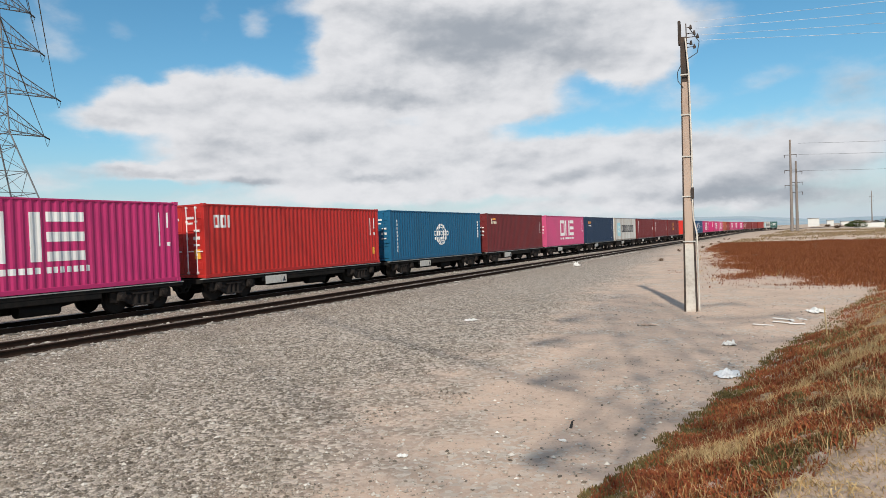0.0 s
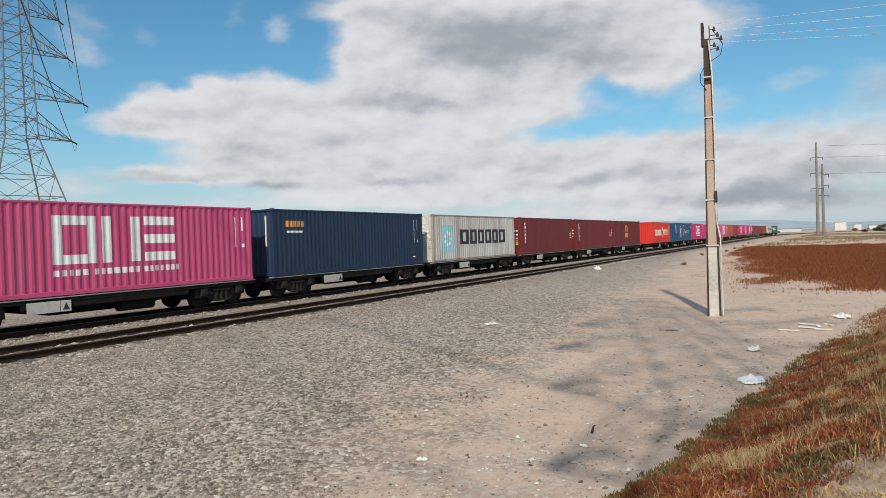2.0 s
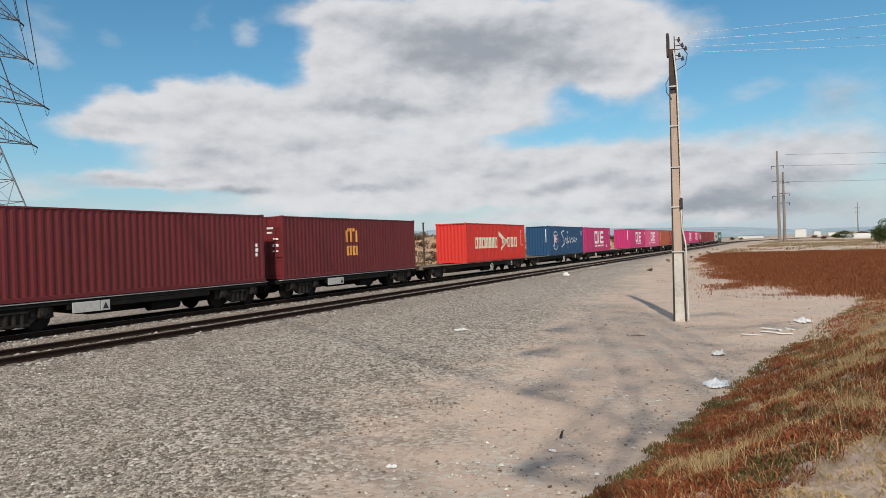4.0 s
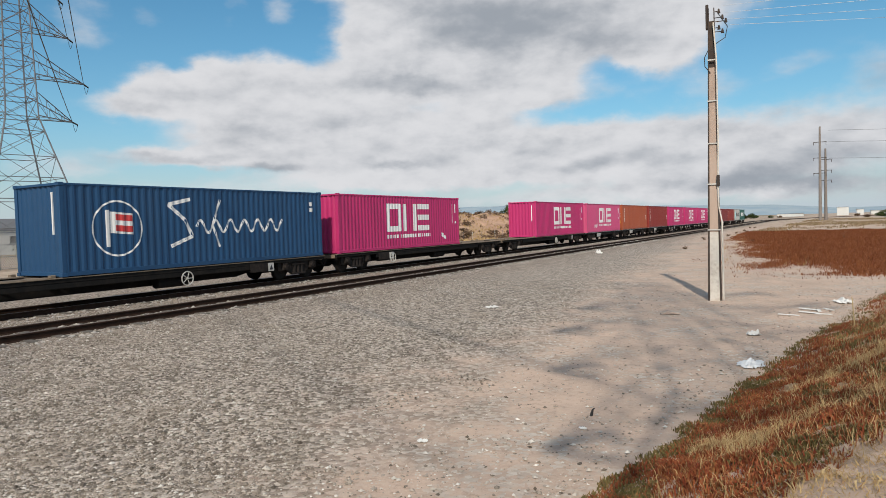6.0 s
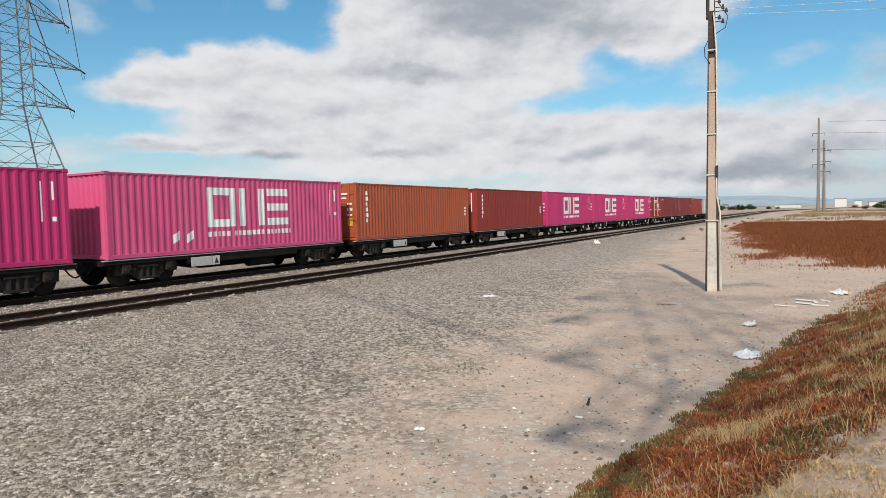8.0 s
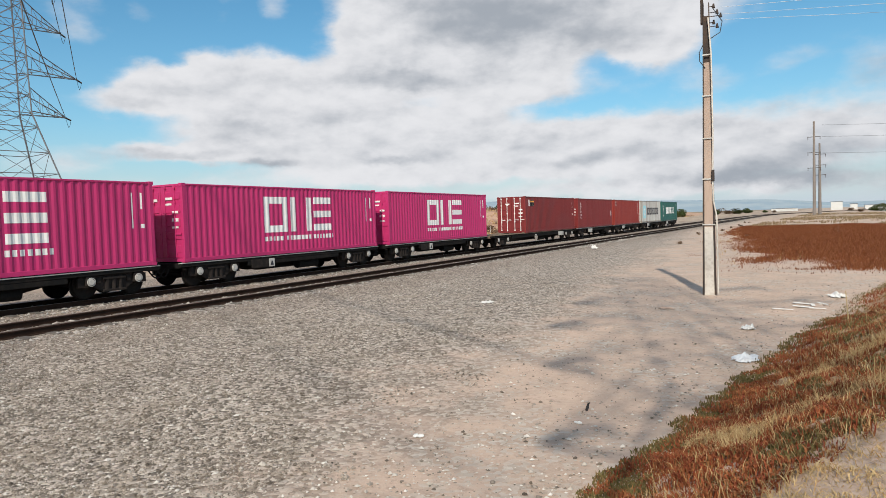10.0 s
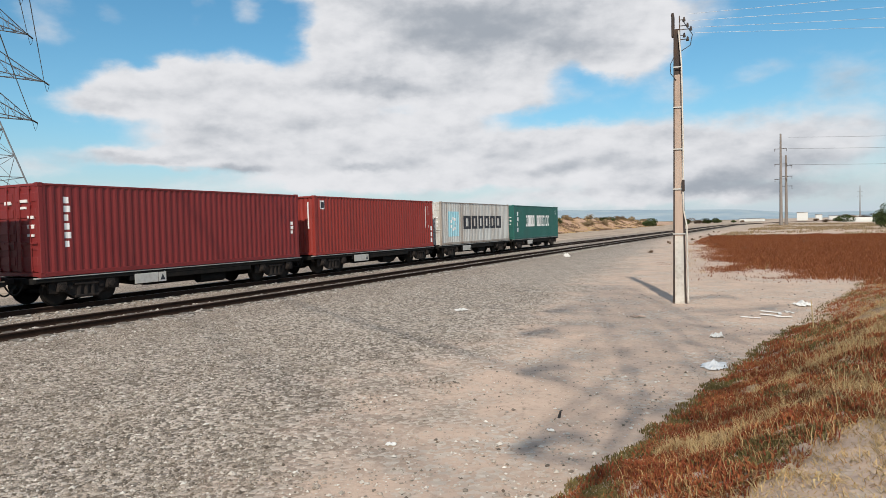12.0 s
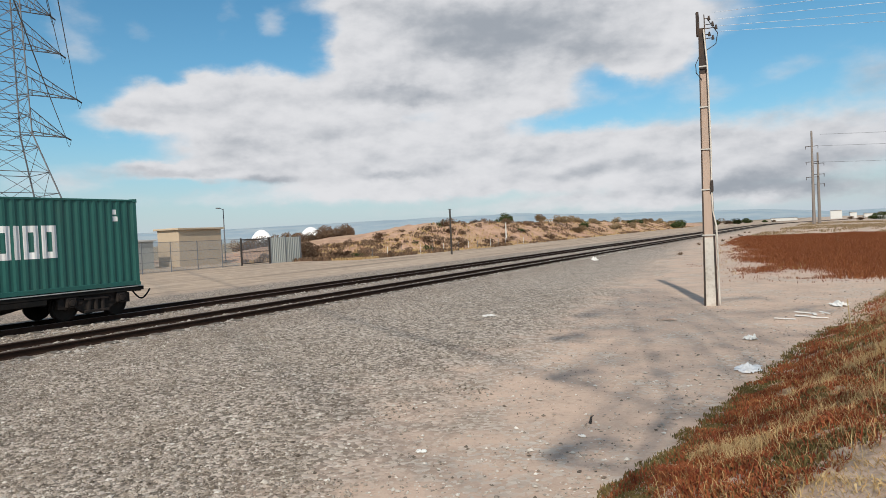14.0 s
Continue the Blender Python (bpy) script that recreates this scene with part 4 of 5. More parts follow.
# ---- the pole beside the track ----
def make_pole(x, y, turn, high=8.32, w0=0.375, w1=0.17):
    """A slab of concrete between two steel channels, narrower towards the top."""
    p = thing("power_pole", "tall slab pole of stained concrete between rusted steel channels", "pole", at=pose(x, y, -0.05, 0, 0, turn))

    def slab(bm, xa, xb, ya, yb, z0, z1, lean=True):
        vs = []
        for z in (z0, z1):
            k = z / high
            s = (w0 + (w1 - w0) * k) / w0
            vs.append([bm.verts.new((a * s, b, z)) for a, b in ((xa, ya), (xb, ya), (xb, yb), (xa, yb))])
        bm.faces.new(vs[0][::-1])
        bm.faces.new(vs[1])
        for k in range(4):
            bm.faces.new((vs[0][k], vs[0][(k + 1) % 4], vs[1][(k + 1) % 4], vs[1][k]))
    h = w0 / 2
    bm = bmesh.new()
    slab(bm, -h + 0.05, h - 0.05, -0.10, 0.10, 2.0, high * 0.80)
    part("concrete_core", bm, MAT_CONCRETE, p)
    bm = bmesh.new()
    slab(bm, -h + 0.05, h - 0.05, -0.103, 0.10, 0.0, 2.0)
    part("painted_foot", bm, MAT_WHITEWASH, p, "flaked white paint on the foot of the pole")
    bm = bmesh.new()
    slab(bm, -h + 0.05, h - 0.05, -0.045, 0.045, high * 0.80, high - 0.35)
    part("web_plate", bm, MAT_POLESTEEL, p, "dark steel plate between the channels near the top")
    for s in (-1, 1):
        bm = bmesh.new()
        a, b = sorted((s * (h - 0.055), s * h))
        slab(bm, a, b, -0.115, 0.115, 0.0, high)
        part("steel_channel", bm, MAT_POLESTEEL, p)
    for z in (2.05, 3.35, 4.5, 5.7, 6.85):
        bm = bmesh.new()
        k = (w0 + (w1 - w0) * z / high) / 2 + 0.01
        box(bm, -k, k, -0.135, -0.12, z, z + 0.035)
        part("steel_strap", bm, MAT_PLATE, p)
    # conduit that swings out on the right, with a joint box
    bm = bmesh.new()
    line = ((0.235, -0.14, 0.05), (0.225, -0.14, 1.2), (0.215, -0.14, 2.3), (0.13, -0.14, 2.75), (0.12, -0.14, 3.3), (0.14, -0.14, 4.6), (0.12, -0.14, 6.9), (0.05, -0.14, 7.9))
    tube(bm, line, 0.021, 8)
    part("conduit", bm, MAT_WHITEWASH, p)
    bm = bmesh.new()
    box(bm, 0.09, 0.17, -0.2, -0.11, 3.3, 3.62, 0.01)
    part("joint_box", bm, MAT_POLESTEEL, p)
    bm = bmesh.new()
    box(bm, -0.15, -0.07, -0.08, 0.08, 7.75, high + 0.12, 0.02)
    part("top_bracket", bm, MAT_POLESTEEL, p)
    for k in range(5):
        bm = bmesh.new()
        q = Vector((0.2 + 0.09 * (k % 3), -0.1 + 0.12 * (k % 2), high - 0.12 - 0.14 * k))
        rod(bm, (0.06, q.y, q.z), q, 0.012)
        rod(bm, q, q + Vector((0, 0, 0.07)), 0.035, 0.02, 8)
        rod(bm, q - Vector((0, 0, 0.05)), q, 0.045, 0.035, 8)
        part("insulator", bm, MAT_POLESTEEL, p)
    for loop in (((0.15, -0.1, 8.2), (0.42, -0.12, 7.75), (0.36, -0.12, 7.45), (0.1, -0.12, 7.3)), ((-0.09, -0.1, 7.15), (-0.19, -0.11, 6.95), (-0.18, -0.12, 6.7), (-0.04, -0.12, 6.5))):
        bm = bmesh.new()
        tube(bm, loop, 0.012)
        part("cable_loop", bm, MAT_WIRE, p)


make_pole(-2.71, 20.6, 6)


def hang_wire(a, b, sag, r, mat, label):
    a, b = Vector(a), Vector(b)
    bm = bmesh.new()
    tube(bm, [a.lerp(b, k / 16) - Vector((0, 0, 4 * sag * k / 16 * (1 - k / 16))) for k in range(17)], r, 5)
    me = bpy.data.meshes.new("wire")
    bm.to_mesh(me)
    bm.free()
    me.materials.append(mat)
    tagged(new("wire", me), label, "wire", "overhead wires", "structure")


for k, z in enumerate((8.42, 8.22, 8.02, 7.86)):
    hang_wire((-2.4 + 0.06 * k, 20.55, z - 0.12), (46, 27 + 3 * k, z + 1.0), 0.7 + 0.05 * k, 0.0045, MAT_PALEWIRE, "thin bare overhead wire running from the concrete pole")


# ---- lattice towers ----
def make_tower(x, y, turn, arms, strings, foot=3.5, stout=1.0, high=24.0, size=1.0):
    """Four splayed legs, a narrow lattice body and pairs of tapering arms; arms reach along local x."""
    t = thing("transmission_tower", "grey galvanised lattice tower with tapering cross-arms", "transmission tower", "lattice towers", at=pose(x, y, 0, 0, 0, turn))
    waist, neck = 10.4 if size == 1.0 else 14.5, size

    def half(z):
        return foot + (neck - foot) * z / waist if z < waist else neck - 0.45 * (z - waist) / (high - waist)

    def corner(k, z):
        a = half(z)
        return Vector(((a, a), (-a, a), (-a, -a), (a, -a))[k] + (z,))

    def bar(name, a, b, r, parent, sides=4):
        bm = bmesh.new()
        rod(bm, a, b, r * stout, sides=sides)
        return part(name, bm, MAT_GALV, parent)
    levels = [q * waist for q in (0, 0.42, 0.72, 0.90, 1.0)] + [waist + (high - waist) * q / 10 for q in range(1, 11)]
    for k in range(4):
        q = (k + 1) % 4
        leg = bar("leg", corner(k, 0), corner(k, waist), 0.065, t, 6)
        bar("upper_leg", corner(k, waist), corner(k, high), 0.06, leg, 6)
        for a, b in zip(levels, levels[1:]):
            bar("brace", corner(k, a), corner(q, b), 0.022, leg)
            bar("brace", corner(q, a), corner(k, b), 0.022, leg)
            bar("strut", corner(k, b), corner(q, b), 0.032, leg)
            if b - a > 2.5 * size:
                bar("strut", (corner(k, a) + corner(k, b)) / 2, (corner(q, a) + corner(q, b)) / 2, 0.03, leg)
    tips = []
    for z, reach in arms:
        for s in (-1, 1):
            tip = Vector((s * reach, 0, z))
            arm = None
            for d in (-1, 1):
                lo, up = Vector((s * half(z), d * half(z), z + 0.15)), Vector((s * half(z + 1.5 * size), d * half(z + 1.5 * size), z + 1.7 * size))
                first = bar("cross_arm" if arm is None else "arm_chord", lo, tip, 0.045, t if arm is None else arm)
                arm = arm or first
                bar("arm_chord", up, tip, 0.045, arm)
                other = Vector((lo.x, -lo.y, lo.z))
                for u in (0.25, 0.5, 0.75):
                    bar("arm_brace", lo.lerp(tip, u), up.lerp(tip, u), 0.02, arm)
                    bar("arm_brace", lo.lerp(tip, u), up.lerp(tip, u - 0.25), 0.02, arm)
                    bar("arm_brace", lo.lerp(tip, u), other.lerp(tip, u - 0.2), 0.02, arm)
            ends = []
            for way_x, way_y, drop in strings:
                # a string of disc insulators between the arm and its wire
                d = (t.matrix_basis.to_3x3().inverted() @ Vector((way_x, way_y, -drop)))
                bm = bmesh.new()
                for k in range(9):
                    q = tip + d * (0.12 + 0.1 * k)
                    rod(bm, q, q + d * 0.06, 0.09, 0.05, 8)
                rod(bm, tip, tip + d, 0.025)
                part("insulator_string", bm, MAT_WIRE, t)
                ends.append(tip + d)
            low = (ends[0] + ends[-1]) / 2 - Vector((0, 0, 0.9))
            bm = bmesh.new()
            tube(bm, [ends[0], ends[0].lerp(low, 0.6) - Vector((0, 0, 0.12)), low, ends[-1].lerp(low, 0.6) - Vector((0, 0, 0.12)), ends[-1]], 0.02)
            part("jumper_wire", bm, MAT_WIRE, t)
            tips.append(t.matrix_basis @ ends[0])
    return tips


# arms: height and reach; strings: the way over the ground to each wire, and its drop
far_tips = make_tower(-71.45, 38.79, 81, ((14.56, 5.45), (18.81, 6.78), (23.50, 5.34), (27.43, 4.52)), ((0.83, -0.56, 0.15), (-0.5, 0.85, 0.15)), 5.25, 1.25, 33.0, 1.506)
make_tower(3.8, -1.95, 53, ((10.3, 3.77), (13.44, 3.77), (16.6, 3.77), (19.4, 3.0)), ((0.75, 0.30, 0.3), (0.45, 1.15, 0.2)), 3.5, 0.65)
for a in far_tips:
    hang_wire(a, a + Vector((132.0, -89.0, 0.5)), 1.6, 0.033, MAT_WIRE, "dark sagging wire between the lattice towers")


# ---- the pair of tall poles far down the line ----
def make_far_pole(x, y, high, arms):
    p = thing("power_pole", "very tall grey concrete and steel pole with short cross-arms", "pole", at=pose(x, y, 0))
    bm = bmesh.new()
    rod(bm, (0, 0, 0), (0, 0, high), 0.5, 0.26, 8)
    part("shaft", bm, MAT_FARPOLE, p)
    for z in arms:
        bm = bmesh.new()
        box(bm, -1.8, 1.8, -0.08, 0.08, z, z + 0.16)
        part("cross_arm", bm, MAT_POLESTEEL, p)
        for q in (-1.65, 1.65):
            bm = bmesh.new()
            rod(bm, (q, 0, z - 0.8), (q, 0, z), 0.08)
            part("insulator", bm, MAT_POLESTEEL, p)


MAT_FARPOLE = worn("weathered_far_pole", (0.22, 0.19, 0.17), (0.12, 0.10, 0.09), 0.8, 0, 0.6)
make_far_pole(-0.6, 237, 28.8, (14.5, 19.2, 24.0))
make_far_pole(0.9, 243, 22.5, (12.5, 15.6, 19.0))
make_far_pole(60, 690, 29.0, (20, 24))
for k, z in enumerate((19.0, 24.0, 27.5)):
    hang_wire((1.6, 237, z), (190, 300, z + 5), 3.0, 0.035, MAT_WIRE, "dark wire leaving the tall poles")


# ---- what lies beyond the line ----
def mound_z(x, y):
    if y < 50:
        return 0.0
    foot = -42.5 - max(0, y - 90) * 0.045
    k = max(0.0, min(1.0, (foot - x) / 13))
    end = max(0.0, min(1.0, (y - 57) / 48)) * max(0.25, min(1.0, 1.35 - y / 520))
    back = max(0.0, min(1.0, (x + 95) / 25))
    h = 3.8 * k * k * (3 - 2 * k) * end * back
    return h + h * 0.22 * noise.noise((x * 0.13, y * 0.13, 1)) + h * 0.20 * noise.noise((x * 0.45, y * 0.32, 2)) + h * 0.10 * noise.noise((x * 1.1, y * 0.7, 6))


def mound_build(n):
    at = n.add("ShaderNodeNewGeometry").outputs["Position"]
    big, mid, fine = n.noise(at, 0.09, 5, 0.6), n.noise(at, 0.5, 5, 0.65), n.noise(at, 3.0, 4)
    col = n.mix(n.ramp(mid, 0.35, 0.65), rgb(0.55, 0.35, 0.235), rgb(0.36, 0.215, 0.145))
    col = n.mix(n.math("MULTIPLY", n.ramp(big, 0.45, 0.65), 0.8), col, rgb(0.40, 0.27, 0.17))
    col = n.mix(n.math("MULTIPLY", n.ramp(fine, 0.5, 0.75), 0.5), col, rgb(0.22, 0.145, 0.095))
    return dict(color=col, rough=0.95, height=mid, strength=0.8, distance=0.3)


MAT_MOUND = material("bare_brown_earth", build=mound_build)


def make_mound():
    xs = [-150 + 4 * i for i in range(20)] + [-70 + 1.5 * i for i in range(21)]
    ys = [50 + 2.5 * i for i in range(40)] + [150 + 8 * i for i in range(52)]
    points = [(x, y, mound_z(x, y) - 0.06) for y in ys for x in xs]
    w = len(xs)
    faces = [(j * w + i, j * w + i + 1, (j + 1) * w + i + 1, (j + 1) * w + i) for j in range(len(ys) - 1) for i in range(w - 1)]
    bare(points, faces, "earth_mound", MAT_MOUND, "long bare earth mound scattered with scrub", "mound", "structure", True)


make_mound()


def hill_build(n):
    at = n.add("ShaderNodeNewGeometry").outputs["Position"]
    # the haze of distance is put into the base colour as blue-grey
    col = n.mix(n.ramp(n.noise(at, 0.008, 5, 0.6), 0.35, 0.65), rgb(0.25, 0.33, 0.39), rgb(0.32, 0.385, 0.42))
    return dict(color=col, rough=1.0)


def make_hills():
    mat = material("haze_tinted_hills", build=hill_build)
    points, faces = [], []
    for i in range(141):
        a = radians(-45 + i)
        h = 1.0 + 0.06 * noise.noise((i * 0.09, 0, 0)) + 0.07 * noise.noise((i * 0.33, 3, 0)) + 0.03 * noise.noise((i * 1.3, 5, 0))
        h *= np.interp(i, (0, 44, 48, 56, 62, 67, 75, 92, 140), (22, 22, 46, 58, 64, 84, 84, 66, 58))
        for r, z in ((2900, 0), (3200, h * 0.7), (3500, h + 2), (4000, h * 0.9)):
            points.append((-r * math.sin(a), r * math.cos(a), z))
    for i in range(140):
        for k in range(3):
            q = i * 4 + k
            faces.append((q, q + 1, q + 5, q + 4))
    bare(points, faces, "hills", mat, "low hills along the horizon in a painted blue-grey haze tint", "hills", "structure", True)


make_hills()


# ---- buildings and fences across the line ----
MAT_BEIGE = worn("beige_rendered_wall", (0.50, 0.40, 0.29), (0.40, 0.32, 0.24), 0.85, 0, 0.5, 0.5)
MAT_GREYSHEET = worn("grey_green_sheet_metal", (0.34, 0.36, 0.34), (0.25, 0.265, 0.25), 0.6, 0, 0.8, 0.6, 0.3, True)
MAT_PALEWALL = worn("pale_painted_wall", (0.62, 0.62, 0.60), (0.48, 0.47, 0.45), 0.8, 0, 0.4, 0.4)
MAT_DARKROOF = worn("dark_grey_roof", (0.13, 0.13, 0.135), (0.09, 0.09, 0.09), 0.7, 0, 0.5)
MAT_GLASSDARK = worn("dark_window_glass", (0.03, 0.035, 0.04), (0.05, 0.055, 0.06), 0.15, 0, 1)
MAT_POST = worn("dark_steel_post", (0.05, 0.045, 0.042), (0.10, 0.07, 0.05), 0.7, 0.2, 3)
MAT_TENT = worn("white_fabric_roof", (0.80, 0.80, 0.80), (0.68, 0.68, 0.68), 0.7, 0, 0.3, 0.3)


def make_hall(name, label, x0, x1, y0, y1, high, wall, roof, windows=0, slope=0.0):
    h = thing(name, label, "building")
    bm = bmesh.new()
    box(bm, x0, x1, y0, y1, -0.1, high, 0.02)
    part("wall", bm, wall, h)
    bm = bmesh.new()
    box(bm, x0 - 0.3, x1 + 0.3, y0 - 0.3, y1 + 0.3, high, high + 0.22, 0.03)
    if slope:
        vs = [bm.verts.new(v) for v in ((x0, y0, high + 0.22), (x1, y0, high + 0.22), (x1, y1, high + 0.22), (x0, y1, high + 0.22), ((x0 + x1) / 2, y0, high + slope), ((x0 + x1) / 2, y1, high + slope))]
        for f in ((0, 1, 4), (3, 5, 2), (1, 2, 5, 4), (0, 4, 5, 3)):
            bm.faces.new([vs[k] for k in f])
    part("roof", bm, roof, h)
    for k in range(windows):
        y = y0 + (k + 0.5) * (y1 - y0) / windows
        bm = bmesh.new()
        box(bm, x1 - 0.05, x1 + 0.04, y - 0.7, y + 0.7, high * 0.45, high * 0.75)
        part("window", bm, MAT_GLASSDARK, h)
    return h


make_hall("store_building", "flat-roofed beige store building behind a wire fence", -64.5, -61, 50.2, 56.2, 4.05, MAT_BEIGE, MAT_BEIGE)
make_hall("low_building", "low white-roofed lean-to beside the beige building", -66, -62, 44.9, 47.7, 2.9, MAT_GREYSHEET, MAT_PALEWALL)
make_hall("warehouse", "long pale warehouse with a dark roof behind the tower", -106, -93, 45, 63, 3.3, MAT_PALEWALL, MAT_DARKROOF, 6, 1.6)


def make_wire_fence(x, y0, y1, high):
    f = thing("wire_fence", "tall wire-mesh fence on steel posts beside the dirt track", "fence")
    y = y0
    while y <= y1 + 0.01:
        bm = bmesh.new()
        rod(bm, (x, y, -0.05), (x, y, high), 0.045, sides=6)
        part("post", bm, MAT_GALV, f)
        y += 3.0
    bm = bmesh.new()
    for k in range(4):
        z = 0.1 + k * (high - 0.15) / 3
        rod(bm, (x, y0, z), (x, y1, z), 0.018, sides=4)
    part("rail_wires", bm, MAT_GALV, f)
    points, faces = [], []
    n = int((y1 - y0) / 0.16)
    for k in range(n):
        for s in (-1, 1):
            a, b = y0 + 0.16 * k, y0 + 0.16 * k + s * high * 0.7
            i = len(points)
            w = 0.018
            zb = high
            if not y0 <= b <= y1:
                c = max(y0, min(y1, b))
                zb = high * abs(c - a) / abs(b - a)
                b = c
            points += [(x, a - w, 0.05), (x, a + w, 0.05), (x, b + w, zb), (x, b - w, zb)]
            faces.append((i, i + 1, i + 2, i + 3))
    me = bpy.data.meshes.new("wire_mesh")
    me.from_pydata(points, [], faces)
    me.materials.append(MAT_SILL)
    net = new("wire_mesh", me)
    net.parent = f
    tagged(net, kind="stuff")


make_wire_fence(-51.0, 14, 49.4, 2.75)


def make_sheet_fence():
    f = thing("sheet_metal_fence", "grey-green ribbed sheet-metal fence ending beside the mound", "fence")
    for k in range(2):
        y0 = 53.7 + k * 2.35
        bm = bmesh.new()
        prev = None
        for i in range(33):
            y = y0 + 2.3 * i / 32
            x = -51.0 + (0.0, 0.0, 0.05, 0.05)[i % 4]
            pair = (bm.verts.new((x, y, 0.0)), bm.verts.new((x, y, 2.75)))
            if prev:
                bm.faces.new((prev[0], pair[0], pair[1], prev[1]))
            prev = pair
        part("sheet", bm, MAT_GREYSHEET, f)
        bm = bmesh.new()
        box(bm, -51.12, -50.92, y0 - 0.08, y0 - 0.0, -0.05, 2.85)
        part("post", bm, MAT_GALV, f)
    bm = bmesh.new()
    box(bm, -51.08, -50.9, 58.4, 58.48, -0.05, 2.85)
    part("post", bm, MAT_GALV, f)


def make_mesh_gate(y0, y1, high):
    """A framed yard gate filled with upright wires."""
    g = thing("yard_gate", "closed wire-filled gate in a dark steel frame", "gate", at=pose(-51.0, 0, 0))
    for name, box_y0, box_y1, z0, z1 in (("gate_post", y0, y0 + 0.14, -0.05, high + 0.1), ("gate_post", y1 - 0.14, y1, -0.05, high + 0.1), ("gate_rail", y0 + 0.14, y1 - 0.14, 0.15, 0.24), ("gate_rail", y0 + 0.14, y1 - 0.14, high - 0.1, high), ("gate_rail", y0 + 0.14, y1 - 0.14, high * 0.5, high * 0.5 + 0.05)):
        bm = bmesh.new()
        box(bm, -0.06, 0.06, box_y0, box_y1, z0, z1)
        part(name, bm, MAT_POST, g)
    bm = bmesh.new()
    y = y0 + 0.2
    while y < y1 - 0.2:
        box(bm, -0.012, 0.012, y, y + 0.03, 0.24, high - 0.1)
        y += 0.11
    fill = part("wire_infill", bm, MAT_GALV, g)
    tagged(fill, kind="stuff")


make_mesh_gate(49.45, 53.6, 2.7)
make_sheet_fence()


def make_lamp(x, y, high):
    p = thing("street_lamp", "slim grey street lamp with a short arm", "street lamp", "street lamps", at=pose(x, y, 0))
    bm = bmesh.new()
    rod(bm, (0, 0, 0), (0, 0, high), 0.09, 0.06, 8)
    part("column", bm, MAT_GALV, p)
    bm = bmesh.new()
    rod(bm, (0, 0, high - 0.05), (0.5, -1.1, high + 0.05), 0.04)
    part("arm", bm, MAT_GALV, p)
    bm = bmesh.new()
    box(bm, 0.3, 0.6, -1.5, -0.9, high, high + 0.12, 0.03)
    part("lamp_head", bm, MAT_GALV, p)


make_lamp(-64, 59.5, 6.6)
make_lamp(-70, 42.5, 7.0)


def make_post(x, y, high, r, mat, label):
    bm = bmesh.new()
    rod(bm, (0, 0, -0.1), (0, 0, high), r, r * 0.8, 7)
    box(bm, -r * 1.3, r * 1.3, -r * 1.3, r * 1.3, high - 0.06, high, 0.01)
    ob = part("post", bm, mat)
    ob.matrix_basis = pose(x, y, ground_z(x, y) + max(0.0, mound_z(x, y) - 0.06))
    tagged(ob, label, "post", "posts across the line")


make_post(-35.8, 66.2, 5.1, 0.11, MAT_POST, "tall thin dark steel post beside the line")
make_post(-47.0, 107, 3.1, 0.12, MAT_PALEWALL, "white painted post at the foot of the mound")
for k in range(14):
    make_post(-42.6 - 0.25 * (k % 3), 60.5 + k * 3.4, 1.15, 0.035, MAT_PALEWALL if k % 2 else MAT_GALV, "short pale fence stake at the foot of the mound")


def make_tent(x, y, r, high):
    bm = bmesh.new()
    bmesh.ops.create_uvsphere(bm, u_segments=24, v_segments=12, radius=1.0)
    bmesh.ops.delete(bm, geom=[v for v in bm.verts if v.co.z < -0.01], context="VERTS")
    for v in bm.verts:
        v.co = Vector((v.co.x * r * 1.7, v.co.y * r, v.co.z * high))
    ob = part("dome_roof", bm, MAT_TENT, smooth=True)
    ob.matrix_basis = pose(x, y, 0, 0, 0, 35)
    tagged(ob, "white domed fabric roof beyond the fence", "tent", "domed roofs")


make_tent(-111.5, 114.7, 1.7, 5.05)
make_tent(-103.3, 122.2, 1.8, 5.25)
make_tent(-84, 340, 9, 3.9)

# ---- plants ----
rng = np.random.default_rng(7)
GREENPLANT = leafy("olive_ground_cover", ((0.085, 0.078, 0.03), (0.14, 0.115, 0.045), (0.23, 0.165, 0.07), (0.15, 0.085, 0.04)))
REDPLANT = leafy("russet_ground_cover", ((0.15, 0.034, 0.020), (0.26, 0.066, 0.030), (0.33, 0.11, 0.045), (0.20, 0.075, 0.032), (0.40, 0.19, 0.075)))
STRAW = leafy("dry_straw", ((0.34, 0.22, 0.10), (0.46, 0.33, 0.16), (0.52, 0.40, 0.22), (0.34, 0.20, 0.09)))
RUSSET = leafy("rust_red_weeds", ((0.125, 0.038, 0.018), (0.215, 0.07, 0.026), (0.17, 0.058, 0.023), (0.30, 0.13, 0.055)))
SCRUB = leafy("dry_scrub", ((0.09, 0.055, 0.04), (0.16, 0.10, 0.065), (0.25, 0.165, 0.105), (0.12, 0.085, 0.05)))
DRYMIX = leafy("mixed_dry_growth", ((0.17, 0.11, 0.06), (0.28, 0.20, 0.12), (0.36, 0.28, 0.17), (0.13, 0.10, 0.055)))
DARKLEAF = leafy("dark_green_leaves", ((0.030, 0.045, 0.015), (0.050, 0.070, 0.022), (0.075, 0.085, 0.03)))


